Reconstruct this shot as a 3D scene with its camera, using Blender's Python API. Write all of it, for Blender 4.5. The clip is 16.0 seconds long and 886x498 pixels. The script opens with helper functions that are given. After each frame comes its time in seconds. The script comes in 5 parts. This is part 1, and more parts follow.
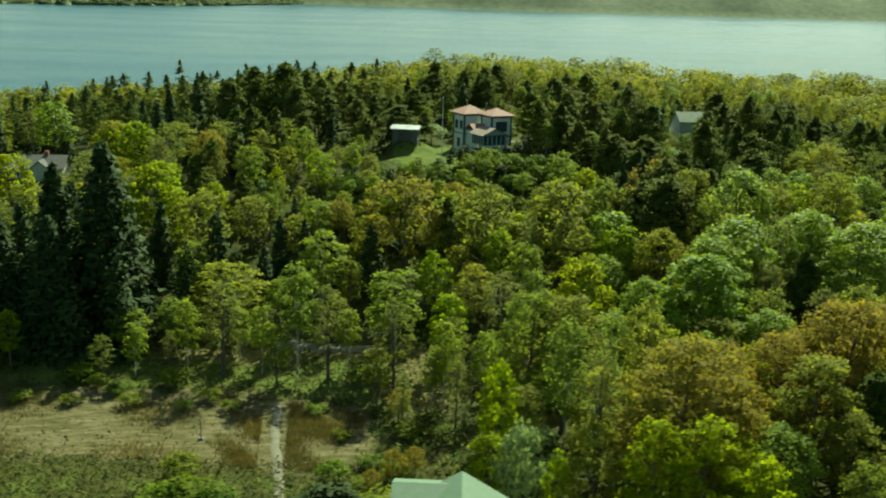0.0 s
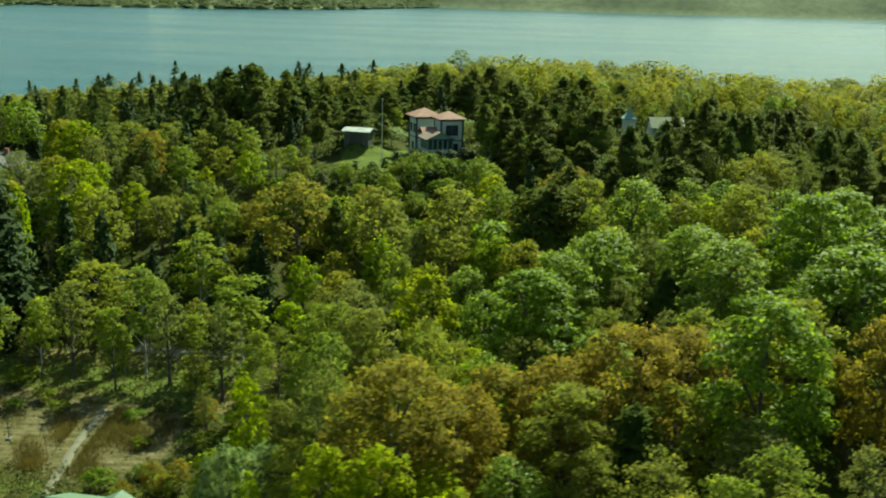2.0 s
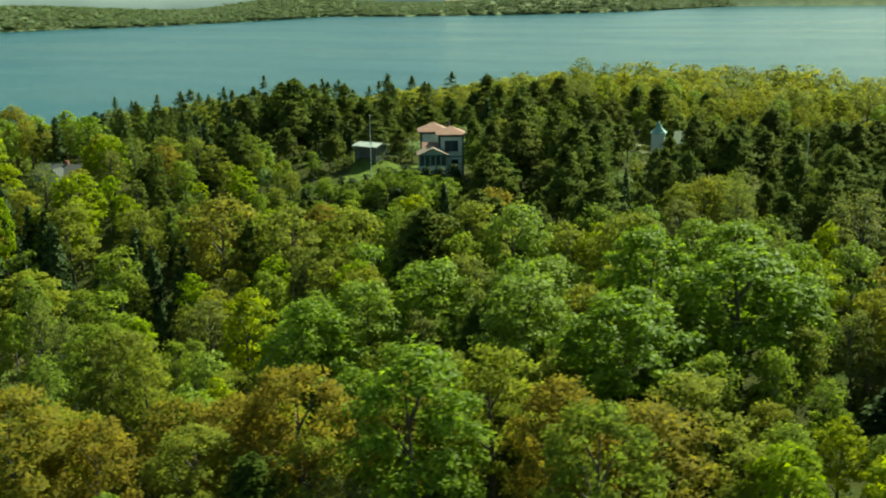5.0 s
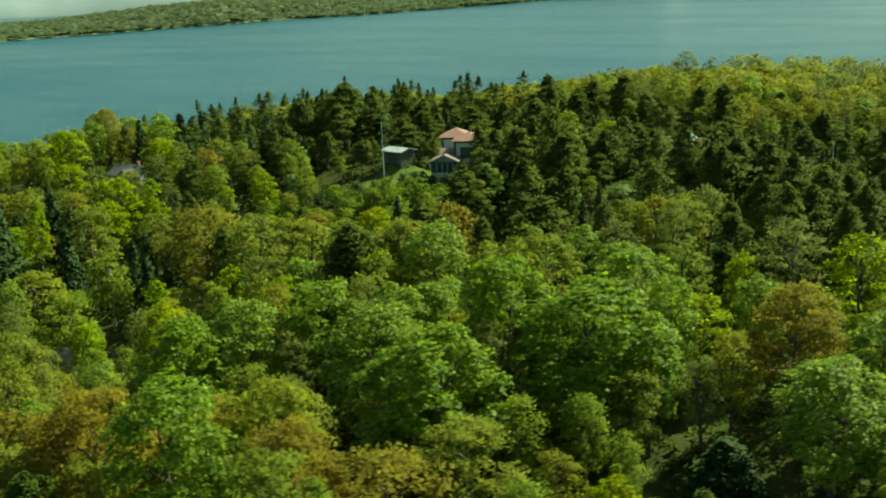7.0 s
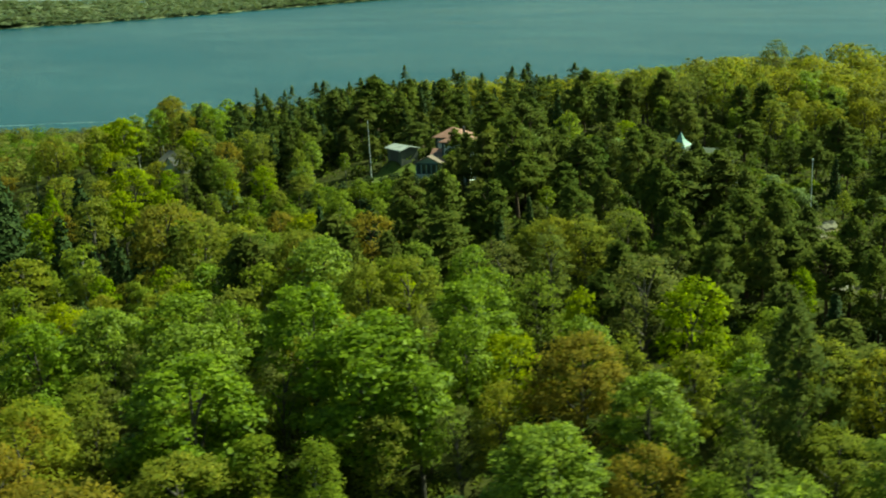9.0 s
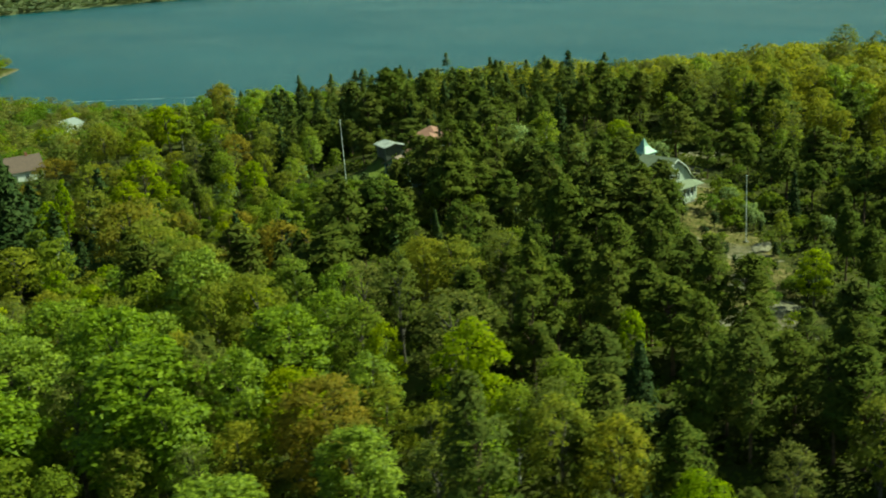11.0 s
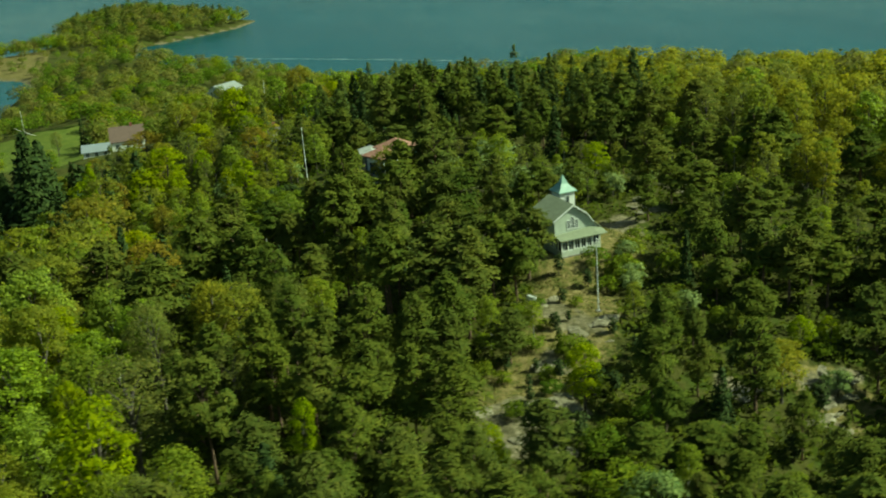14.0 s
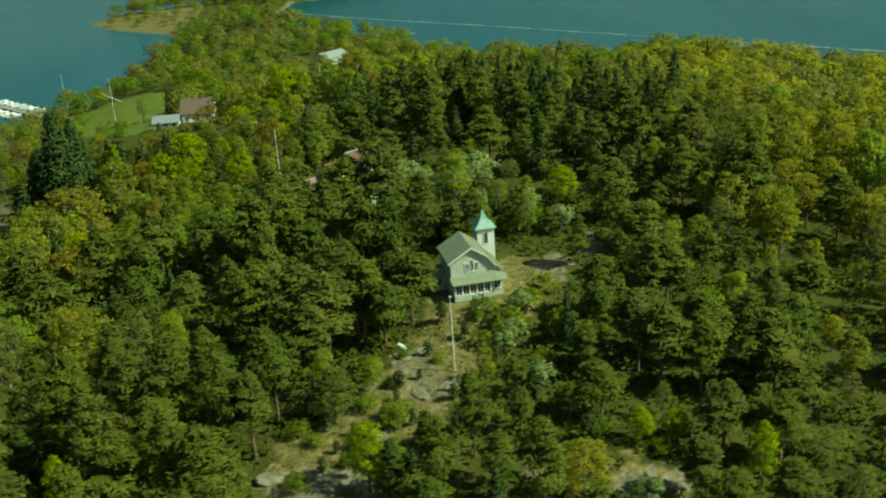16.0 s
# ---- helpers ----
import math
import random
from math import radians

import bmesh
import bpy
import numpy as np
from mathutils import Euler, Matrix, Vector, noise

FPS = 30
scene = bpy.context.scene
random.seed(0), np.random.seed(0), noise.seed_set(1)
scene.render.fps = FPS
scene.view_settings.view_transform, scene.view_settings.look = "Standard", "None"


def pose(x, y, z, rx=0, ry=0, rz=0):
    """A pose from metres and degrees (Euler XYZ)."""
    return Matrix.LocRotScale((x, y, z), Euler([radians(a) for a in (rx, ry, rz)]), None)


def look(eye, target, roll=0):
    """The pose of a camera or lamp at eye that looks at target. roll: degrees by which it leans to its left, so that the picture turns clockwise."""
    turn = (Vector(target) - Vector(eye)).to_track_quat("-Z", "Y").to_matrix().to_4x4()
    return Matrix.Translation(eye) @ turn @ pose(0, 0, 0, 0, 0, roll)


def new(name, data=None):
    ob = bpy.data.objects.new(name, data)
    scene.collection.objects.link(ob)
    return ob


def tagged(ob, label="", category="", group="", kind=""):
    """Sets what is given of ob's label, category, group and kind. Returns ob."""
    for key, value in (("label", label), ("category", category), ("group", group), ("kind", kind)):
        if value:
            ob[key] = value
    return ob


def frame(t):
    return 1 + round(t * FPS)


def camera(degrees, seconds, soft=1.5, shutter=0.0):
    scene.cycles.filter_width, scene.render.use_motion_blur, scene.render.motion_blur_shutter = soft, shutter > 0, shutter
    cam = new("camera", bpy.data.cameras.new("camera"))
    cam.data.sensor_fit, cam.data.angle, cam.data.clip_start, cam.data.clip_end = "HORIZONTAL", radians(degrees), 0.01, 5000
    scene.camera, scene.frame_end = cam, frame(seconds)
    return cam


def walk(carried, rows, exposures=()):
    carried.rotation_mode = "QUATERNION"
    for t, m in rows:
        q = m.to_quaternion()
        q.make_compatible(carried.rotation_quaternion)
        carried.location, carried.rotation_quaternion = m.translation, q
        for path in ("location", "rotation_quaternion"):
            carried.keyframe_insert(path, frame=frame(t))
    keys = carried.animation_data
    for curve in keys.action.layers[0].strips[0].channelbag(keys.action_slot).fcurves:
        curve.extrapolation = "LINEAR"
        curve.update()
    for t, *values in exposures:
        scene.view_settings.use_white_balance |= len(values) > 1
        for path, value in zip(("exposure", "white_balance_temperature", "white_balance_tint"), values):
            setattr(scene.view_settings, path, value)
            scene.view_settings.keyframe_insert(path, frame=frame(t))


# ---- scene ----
cam = camera(46.1, 16.0, soft=2.0, shutter=0.5)
walk(cam, [
    (0.0, pose(0.00, 0.00, 63.81, 76.227, -1.681, -0.242)),
    (0.5, pose(9.29, 2.05, 63.43, 76.277, -1.725, 1.421)),
    (1.0, pose(18.85, 4.01, 63.50, 76.286, -1.824, 3.166)),
    (1.5, pose(28.30, 5.91, 63.76, 76.227, -1.613, 5.215)),
    (2.0, pose(38.06, 8.23, 64.10, 76.199, -1.443, 7.468)),
    (2.5, pose(47.14, 10.88, 64.20, 76.280, -1.056, 9.921)),
    (3.0, pose(56.87, 13.77, 64.62, 76.291, -0.636, 12.615)),
    (3.5, pose(66.22, 17.14, 64.99, 76.243, -0.323, 15.329)),
    (4.0, pose(75.57, 21.07, 65.38, 76.218, -0.152, 18.089)),
    (6.5, pose(117.82, 44.88, 68.34, 75.946, 2.136, 32.607)),
    (7.0, pose(126.28, 51.39, 69.35, 75.622, 2.379, 35.747)),
    (7.5, pose(133.88, 58.27, 70.26, 75.312, 2.601, 38.664)),
    (8.0, pose(141.56, 66.33, 70.92, 75.011, 2.700, 41.744)),
    (8.5, pose(147.87, 74.58, 71.34, 74.878, 2.882, 44.493)),
    (9.0, pose(154.58, 83.01, 72.38, 74.548, 3.050, 47.306)),
    (11.5, pose(179.46, 126.63, 76.48, 72.960, 4.468, 59.916)),
    (12.0, pose(182.79, 136.39, 77.18, 72.667, 4.788, 62.489)),
    (12.5, pose(185.31, 145.92, 77.96, 72.392, 5.254, 64.940)),
    (13.0, pose(187.63, 156.08, 79.07, 72.200, 5.364, 67.615)),
    (13.5, pose(189.45, 165.94, 80.30, 71.893, 4.902, 70.344)),
    (14.0, pose(190.58, 176.27, 81.63, 71.579, 4.286, 73.243)),
    (14.5, pose(190.80, 186.77, 82.94, 71.187, 4.084, 75.983)),
    (15.0, pose(190.49, 197.34, 84.34, 70.811, 3.637, 78.831)),
    (15.5, pose(189.76, 207.39, 86.13, 70.223, 3.681, 81.524)),
    (16.0, pose(188.95, 218.10, 88.09, 69.617, 3.834, 84.298)),
], exposures=((0.0, 1.06, 6950, -28), (4.0, 1.09, 6950, -28), (9.0, 0.83, 7000, -36), (16.0, 0.56, 7250, -35)))

# ---- light ----
SUN_AZ, SUN_EL = radians(20), radians(44)      # from +y towards +x, above the horizon
world = bpy.data.worlds.new("sky")
world.use_nodes = True
scene.world = world
wn = world.node_tree.nodes
sky = wn.new("ShaderNodeTexSky")
sky.sky_type, sky.sun_disc = "NISHITA", False
sky.sun_elevation, sky.sun_rotation = SUN_EL, SUN_AZ
sky.air_density, sky.dust_density = 1.0, 1.5
wn["Background"].inputs["Strength"].default_value = 0.055
world.node_tree.links.new(sky.outputs[0], wn["Background"].inputs[0])
sun = new("sun", bpy.data.lights.new("sun", "SUN"))
sun.data.energy, sun.data.angle, sun.data.color = 4.2, radians(0.5), (1.0, 0.95, 0.86)
sun.matrix_world = look((0, 0, 300), (-math.sin(SUN_AZ) * math.cos(SUN_EL), -math.cos(SUN_AZ) * math.cos(SUN_EL), 300 - math.sin(SUN_EL)))


# ---- materials ----
class Nodes:
    """A small builder for node materials."""

    def __init__(self, name):
        self.mat = bpy.data.materials.new(name)
        self.mat.use_nodes = True
        self.tree = self.mat.node_tree
        self.bsdf = self.tree.nodes["Principled BSDF"]
        self.out = self.tree.nodes["Material Output"]

    def add(self, kind, **values):
        node = self.tree.nodes.new(kind)
        for key, value in values.items():
            if key in node.inputs:
                node.inputs[key].default_value = value
        return node

    def link(self, a, b):
        self.tree.links.new(a, b)

    def place(self):
        return self.add("ShaderNodeNewGeometry").outputs["Position"]

    def noise(self, scale, detail=3.0, vector=None, rough=0.5):
        n = self.add("ShaderNodeTexNoise", Scale=scale, Detail=detail, Roughness=rough)
        self.link(vector or self.place(), n.inputs["Vector"])
        return n.outputs["Fac"]

    def ramp(self, fac, *stops):
        n = self.add("ShaderNodeValToRGB")
        e = n.color_ramp.elements
        while len(e) < len(stops):
            e.new(0.5)
        for i, (at, colour) in enumerate(stops):
            e[i].position, e[i].color = at, (*colour, 1)
        self.link(fac, n.inputs[0])
        return n.outputs[0]

    def mix(self, fac, a, b, how="MIX"):
        n = self.tree.nodes.new("ShaderNodeMix")
        n.data_type, n.blend_type = "RGBA", how
        for sock, value in ((n.inputs[0], fac), (n.inputs[6], a), (n.inputs[7], b)):
            if isinstance(value, (int, float)):
                sock.default_value = value
            elif isinstance(value, tuple):
                sock.default_value = (*value, 1)
            else:
                self.link(value, sock)
        return n.outputs[2]

    def maths(self, op, a, b=0.0):
        n = self.tree.nodes.new("ShaderNodeMath")
        n.operation = op
        for sock, value in ((n.inputs[0], a), (n.inputs[1], b)):
            if isinstance(value, (int, float)):
                sock.default_value = value
            else:
                self.link(value, sock)
        return n.outputs[0]

    def bump(self, height, strength=0.4, distance=0.05):
        n = self.add("ShaderNodeBump", Strength=strength, Distance=distance)
        self.link(height, n.inputs["Height"])
        self.link(n.outputs[0], self.bsdf.inputs["Normal"])

    def finish(self, colour, rough=0.8, metal=0.0):
        if isinstance(colour, tuple):
            self.bsdf.inputs["Base Color"].default_value = (*colour, 1)
        else:
            self.link(colour, self.bsdf.inputs["Base Color"])
        self.bsdf.inputs["Roughness"].default_value = rough
        self.bsdf.inputs["Metallic"].default_value = metal
        return self.mat


def foliage(name, *colours, joined=False, glow=0.35, spread=0.28, gloss=0.07):
    """Leaves: one tint a tree (or a crown-sized patch), lighter and darker sprays, light shining through."""
    m = Nodes(name)
    if joined:
        tint = m.maths("ADD", m.maths("MULTIPLY", m.noise(0.085, 1.0), 1.9), -0.45)
    else:
        tint = m.add("ShaderNodeObjectInfo").outputs["Random"]
    n = len(colours)
    base = m.ramp(tint, *[(i / max(n - 1, 1), c) for i, c in enumerate(colours)])
    leaf = m.add("ShaderNodeNewGeometry").outputs["Random Per Island"]
    lo, hi = 1 - spread, 1 + spread
    shade = m.ramp(leaf, (0.0, (lo * 0.8, lo, lo)), (1.0, (hi, hi, hi * 0.9)))
    patch = m.ramp(m.noise(0.55, 2.0), (0.3, (0.8, 0.82, 0.8)), (0.7, (1.2, 1.15, 1.1)))
    colour = m.mix(1.0, m.mix(1.0, base, shade, "MULTIPLY"), patch, "MULTIPLY")
    m.finish(colour, 0.68 if gloss < 0.1 else 0.55)
    m.bsdf.inputs["Specular IOR Level"].default_value = gloss
    thin = m.add("ShaderNodeBsdfTranslucent")
    m.link(m.mix(1.0, colour, (1.12, 1.14, 0.85), "MULTIPLY"), thin.inputs["Color"])
    blend = m.add("ShaderNodeMixShader", Fac=glow)
    m.link(m.bsdf.outputs[0], blend.inputs[1])
    m.link(thin.outputs[0], blend.inputs[2])
    m.link(blend.outputs[0], m.out.inputs["Surface"])
    return m.mat


def bark(name, a, b):
    m = Nodes(name)
    c = m.ramp(m.noise(3.0, 4.0), (0.35, a), (0.65, b))
    m.bump(m.noise(9.0, 3.0), 0.5, 0.05)
    return m.finish(c, 0.9)


def plain(name, colour, rough=0.6, metal=0.0, wear=0.15, scale=1.2):
    """Painted or solid surface with faint stains and grain."""
    m = Nodes(name)
    dark = tuple(v * (1 - wear) for v in colour)
    lite = tuple(min(1.0, v * (1 + wear * 0.5)) for v in colour)
    c = m.ramp(m.noise(scale, 5.0, rough=0.65), (0.3, dark), (0.7, lite))
    m.bump(m.noise(14.0, 2.0), 0.15, 0.02)
    return m.finish(c, rough, metal)


MAPLE = foliage("maple leaves", (0.215, 0.278, 0.022), (0.25, 0.305, 0.032), (0.275, 0.322, 0.05), (0.205, 0.275, 0.02), glow=0.52, spread=0.48, gloss=0.18)
LIME = foliage("fresh lime leaves", (0.25, 0.305, 0.012), (0.32, 0.318, 0.014), glow=0.58)
OAK = foliage("young oak leaves", (0.20, 0.226, 0.033), (0.262, 0.252, 0.038), (0.228, 0.22, 0.044), (0.275, 0.266, 0.033), glow=0.53, spread=0.22)
GOLD = foliage("golden oak leaves", (0.275, 0.242, 0.03), (0.305, 0.268, 0.034), (0.255, 0.232, 0.03), glow=0.53, spread=0.2)
BRONZE = foliage("bronze young leaves", (0.264, 0.192, 0.030), (0.278, 0.204, 0.032), (0.242, 0.204, 0.034), glow=0.52, spread=0.22)
BIRCH = foliage("birch leaves", (0.22, 0.252, 0.032), (0.262, 0.285, 0.034), (0.20, 0.234, 0.042), glow=0.54)
ASH = foliage("opening buds", (0.20, 0.192, 0.052), (0.185, 0.198, 0.046), (0.215, 0.195, 0.058), glow=0.5, spread=0.2)
PINE = foliage("pine needles", (0.088, 0.112, 0.022), (0.120, 0.130, 0.024), (0.101, 0.120, 0.023), (0.132, 0.132, 0.028), (0.106, 0.118, 0.028), (0.122, 0.134, 0.022), glow=0.29, spread=0.2, gloss=0.02)
SPRUCE = foliage("spruce needles", (0.034, 0.052, 0.016), (0.050, 0.070, 0.020), glow=0.12)
BLOSSOM = foliage("blossoming twigs", (0.25, 0.28, 0.12), (0.21, 0.26, 0.09), glow=0.35)
BUSH = foliage("bush leaves", (0.10, 0.15, 0.016), (0.19, 0.20, 0.02), (0.14, 0.19, 0.016), glow=0.4)
JUNIPER = foliage("juniper needles", (0.04, 0.055, 0.018), (0.055, 0.07, 0.022), glow=0.12)
WOODS = foliage("mixed woodland leaves", (0.115, 0.148, 0.034), (0.175, 0.192, 0.042), (0.225, 0.212, 0.042), (0.205, 0.178, 0.052), (0.15, 0.186, 0.038), joined=True, glow=0.42, spread=0.12)
WOOD_LEAVES = {
    "maple_woods": foliage("woodland maple leaves", (0.12, 0.175, 0.016), (0.165, 0.21, 0.022), joined=True, glow=0.45, spread=0.14),
    "ash_woods": foliage("woodland opening buds", (0.20, 0.165, 0.05), (0.175, 0.165, 0.04), joined=True, glow=0.42, spread=0.14),
    "lime_woods": foliage("woodland lime leaves", (0.25, 0.26, 0.014), (0.215, 0.24, 0.018), joined=True, glow=0.48, spread=0.12),
}
GOLDOAK = foliage("golden young oak leaves", (0.285, 0.258, 0.028), (0.335, 0.292, 0.032), (0.25, 0.23, 0.04), joined=True, glow=0.48, spread=0.14)
PINEWOODS = foliage("pinewood needles", (0.076, 0.100, 0.025), (0.106, 0.116, 0.027), (0.092, 0.106, 0.027), joined=True, glow=0.25, spread=0.15, gloss=0.02)
SCRUB = foliage("undergrowth leaves", (0.06, 0.082, 0.012), (0.11, 0.124, 0.017), (0.076, 0.086, 0.016), joined=True, glow=0.35)
# far trees greyed and paled: distance haze mixed into the leaf colour
FARLEAF_HAZED = foliage("far shore trees with haze tone", (0.135, 0.155, 0.088), (0.165, 0.178, 0.098), (0.148, 0.166, 0.092), joined=True, glow=0.4, spread=0.04)
REED = foliage("dry reed", (0.21, 0.155, 0.055), (0.17, 0.13, 0.045), (0.20, 0.125, 0.04), joined=True, glow=0.3)
ROUGH = foliage("rough meadow grass", (0.105, 0.115, 0.026), (0.15, 0.135, 0.042), (0.115, 0.125, 0.028), joined=True, glow=0.25)
BARK = bark("grey brown bark", (0.055, 0.045, 0.035), (0.13, 0.11, 0.09))
PINEBARK = bark("pine bark", (0.08, 0.055, 0.04), (0.20, 0.12, 0.075))
BIRCHBARK = bark("birch bark", (0.12, 0.11, 0.10), (0.55, 0.53, 0.48))


# ---- the lie of the land ----
SPOTS = [(-20, 124, 9.5), (-14, 142, 11.4), (-26, 144, 11.0), (-60, 122, 9), (-40, 92, 9), (3, 78, 15), (45, 60, 14), (20, 135, 15), (50, 100, 13), (72, 125, 19), (96, 145, 23),
         (103, 170, 27), (135, 165, 24), (0, 200, 32), (-6, 219, 35.5), (-10, 228, 34.5), (12, 212, 32.5), (60, 200, 30), (56, 232, 33.5), (78, 227, 31.5), (97, 209.5, 31.5)]
SPOTS += [(112, 235, 25), (140, 245, 19), (30, 258, 32), (0, 162, 22), (-32, 172, 17), (-36, 206, 24), (-78, 207, 26), (-62, 160, 12), (-120, 168, 18),
          (-180, 145, 11), (-257, 208, 11), (-55, 262, 32.5), (-125, 262, 13), (-70, 226, 30), (-90, 335, 24.5), (-45, 312, 30), (-97, 285, 23.5), (0, 340, 32), (70, 290, 31), (150, 350, 27)]
PADS = [(57, 231.5, 7, 33.0), (9.5, 211, 11, 31.8), (78, 226.8, 3, 31.2), (-6, 217.2, 2.6, 34.0), (-79, 207, 6, 25.8), (-124, 166, 8, 18.2), (3, 77.5, 7, 16.4)]
COAST = [(-195, -220), (-190, 20), (-212, 78), (-246, 84), (-262, 92), (-276, 106), (-305, 109), (-356, 109), (-400, 113), (-444, 117), (-470, 110), (-520, 62), (-556, 42), (-600, 58), (-608, 82),
         (-622, 104), (-640, 114), (-730, 120), (-800, 120), (-780, 180), (-745, 240), (-700, 276), (-652, 254), (-622, 224), (-596, 196), (-588, 180), (-500, 168), (-440, 192), (-380, 245),
         (-318, 262), (-262, 300), (-190, 372), (-100, 420), (40, 440), (200, 470), (420, 560), (620, 600), (620, -220)]


def outside(px, py, poly):
    """Signed distance to a closed outline: negative inside."""
    px, py = np.asarray(px, float), np.asarray(py, float)
    best, inside = np.full(px.shape, 1e12), np.zeros(px.shape, bool)
    for (ax, ay), (bx, by) in zip(poly, poly[1:] + poly[:1]):
        ex, ey = bx - ax, by - ay
        u = np.clip(((px - ax) * ex + (py - ay) * ey) / (ex * ex + ey * ey), 0, 1)
        best = np.minimum(best, (px - ax - u * ex) ** 2 + (py - ay - u * ey) ** 2)
        if ey:
            inside ^= ((ay > py) != (by > py)) & (px < ax + (py - ay) * ex / ey)
    return np.where(inside, -np.sqrt(best), np.sqrt(best))


def waves(px, py):
    """Small rises and hollows."""
    return (np.sin(px * 0.11 + 1.3) * np.cos(py * 0.093) * 0.5 + np.sin(px * 0.31 + py * 0.22) * 0.22 + np.sin(px * 0.17 - py * 0.41 + 2) * 0.2)


def height(px, py):
    px, py = np.asarray(px, float), np.asarray(py, float)
    top, total = np.zeros(px.shape), np.full(px.shape, 1e-7)
    top += 10 * 1e-7
    for sx, sy, sz in SPOTS:
        w = np.exp(-((px - sx) ** 2 + (py - sy) ** 2) / (2 * 26.0 ** 2)) + 3e-4 / (1 + ((px - sx) ** 2 + (py - sy) ** 2) / 900)
        top, total = top + w * sz, total + w
    d = -outside(px, py, COAST)
    rise = np.clip(d / 70, 0, 1)
    rise = rise * rise * (3 - 2 * rise)
    low = np.clip(d * 0.25, -4, 1.5)
    isle = np.exp(-(((px + 690) / 60) ** 2 + ((py - 170) / 50) ** 2)) * 9
    z = low + rise * (top / total - 1.5) * np.where(px < -420, 0.25, 1) + np.where(d > 3, isle, 0)
    z = z + waves(px, py) * np.clip(d / 20, 0, 1) * np.where(py < 134, 0.35, 1)
    for x, y, r, level in PADS:                      # levelled building ground
        w = np.clip(2 - np.hypot(px - x, py - y) / r, 0, 1)
        z = z + (level - z) * w * w * (3 - 2 * w)
    return z


def ground(px, py):
    return float(height(np.array([px]), np.array([py]))[0])


# ---- mesh helpers ----
def mesh_from(name, verts, faces, material, smooth=False, facing=None):
    """A mesh from arrays of corners and of three- or four-cornered faces; facing: the way that each corner is shaded."""
    me = bpy.data.meshes.new(name)
    verts, faces = np.asarray(verts, np.float32), np.asarray(faces, np.int32)
    k = faces.shape[1]
    me.vertices.add(len(verts))
    me.vertices.foreach_set("co", verts.ravel())
    me.loops.add(faces.size)
    me.loops.foreach_set("vertex_index", faces.ravel())
    me.polygons.add(len(faces))
    me.polygons.foreach_set("loop_start", np.arange(0, faces.size, k, dtype=np.int32))
    me.polygons.foreach_set("use_smooth", np.full(len(faces), smooth or facing is not None))
    me.materials.append(material)
    me.update(calc_edges=True)
    if facing is not None:
        me.normals_split_custom_set_from_vertices(facing)
    return me


def part(name, bm, material, parent, label=""):
    """Links a bmesh as one mesh object under a thing or a part."""
    me = bpy.data.meshes.new(name)
    bmesh.ops.recalc_face_normals(bm, faces=bm.faces)
    bm.to_mesh(me)
    bm.free()
    me.materials.append(material)
    ob = new(name, me)
    ob.parent = parent
    if label:
        ob["label"] = label
    return ob


def thing(name, m, label, category, group="", kind=""):
    ob = new(name)
    ob.matrix_world = m
    return tagged(ob, label, category, group, kind)


def box(bm, x0, y0, z0, x1, y1, z1, bevel=0.0):
    vs = [bm.verts.new((x, y, z)) for x in (x0, x1) for y in (y0, y1) for z in (z0, z1)]
    fs = [bm.faces.new([vs[i] for i in q]) for q in ((0, 1, 3, 2), (4, 6, 7, 5), (0, 4, 5, 1), (2, 3, 7, 6), (0, 2, 6, 4), (1, 5, 7, 3))]
    if bevel:
        bmesh.ops.bevel(bm, geom=list({e for f in fs for e in f.edges}), offset=bevel, segments=1, affect="EDGES")
    return bm


def solid(bm, low, high):
    """A closed solid between two rings of as many corners."""
    a, b = [bm.verts.new(p) for p in low], [bm.verts.new(p) for p in high]
    bm.faces.new(a[::-1])
    bm.faces.new(b)
    for i in range(len(a)):
        j = (i + 1) % len(a)
        bm.faces.new((a[i], a[j], b[j], b[i]))
    return bm


def tube(points, radii, sides=6):
    """Corners and faces of a tapered tube along points."""
    vs, fs = [], []
    for i, (p, r) in enumerate(zip(points, radii)):
        a = Vector(points[min(i + 1, len(points) - 1)]) - Vector(points[max(i - 1, 0)])
        q = a.to_track_quat("Z", "Y")
        for k in range(sides):
            t = 2 * math.pi * k / sides
            vs.append(Vector(p) + q @ Vector((math.cos(t) * r, math.sin(t) * r, 0)))
    for i in range(len(points) - 1):
        for k in range(sides):
            a, b = i * sides + k, i * sides + (k + 1) % sides
            fs.append((a, b, b + sides, a + sides))
    return [tuple(v) for v in vs], fs


def join_tubes(name, tubes, material):
    vs, fs = [], []
    for v, f in tubes:
        fs += [tuple(i + len(vs) for i in q) for q in f]
        vs += v
    return mesh_from(name, vs, fs, material, True)


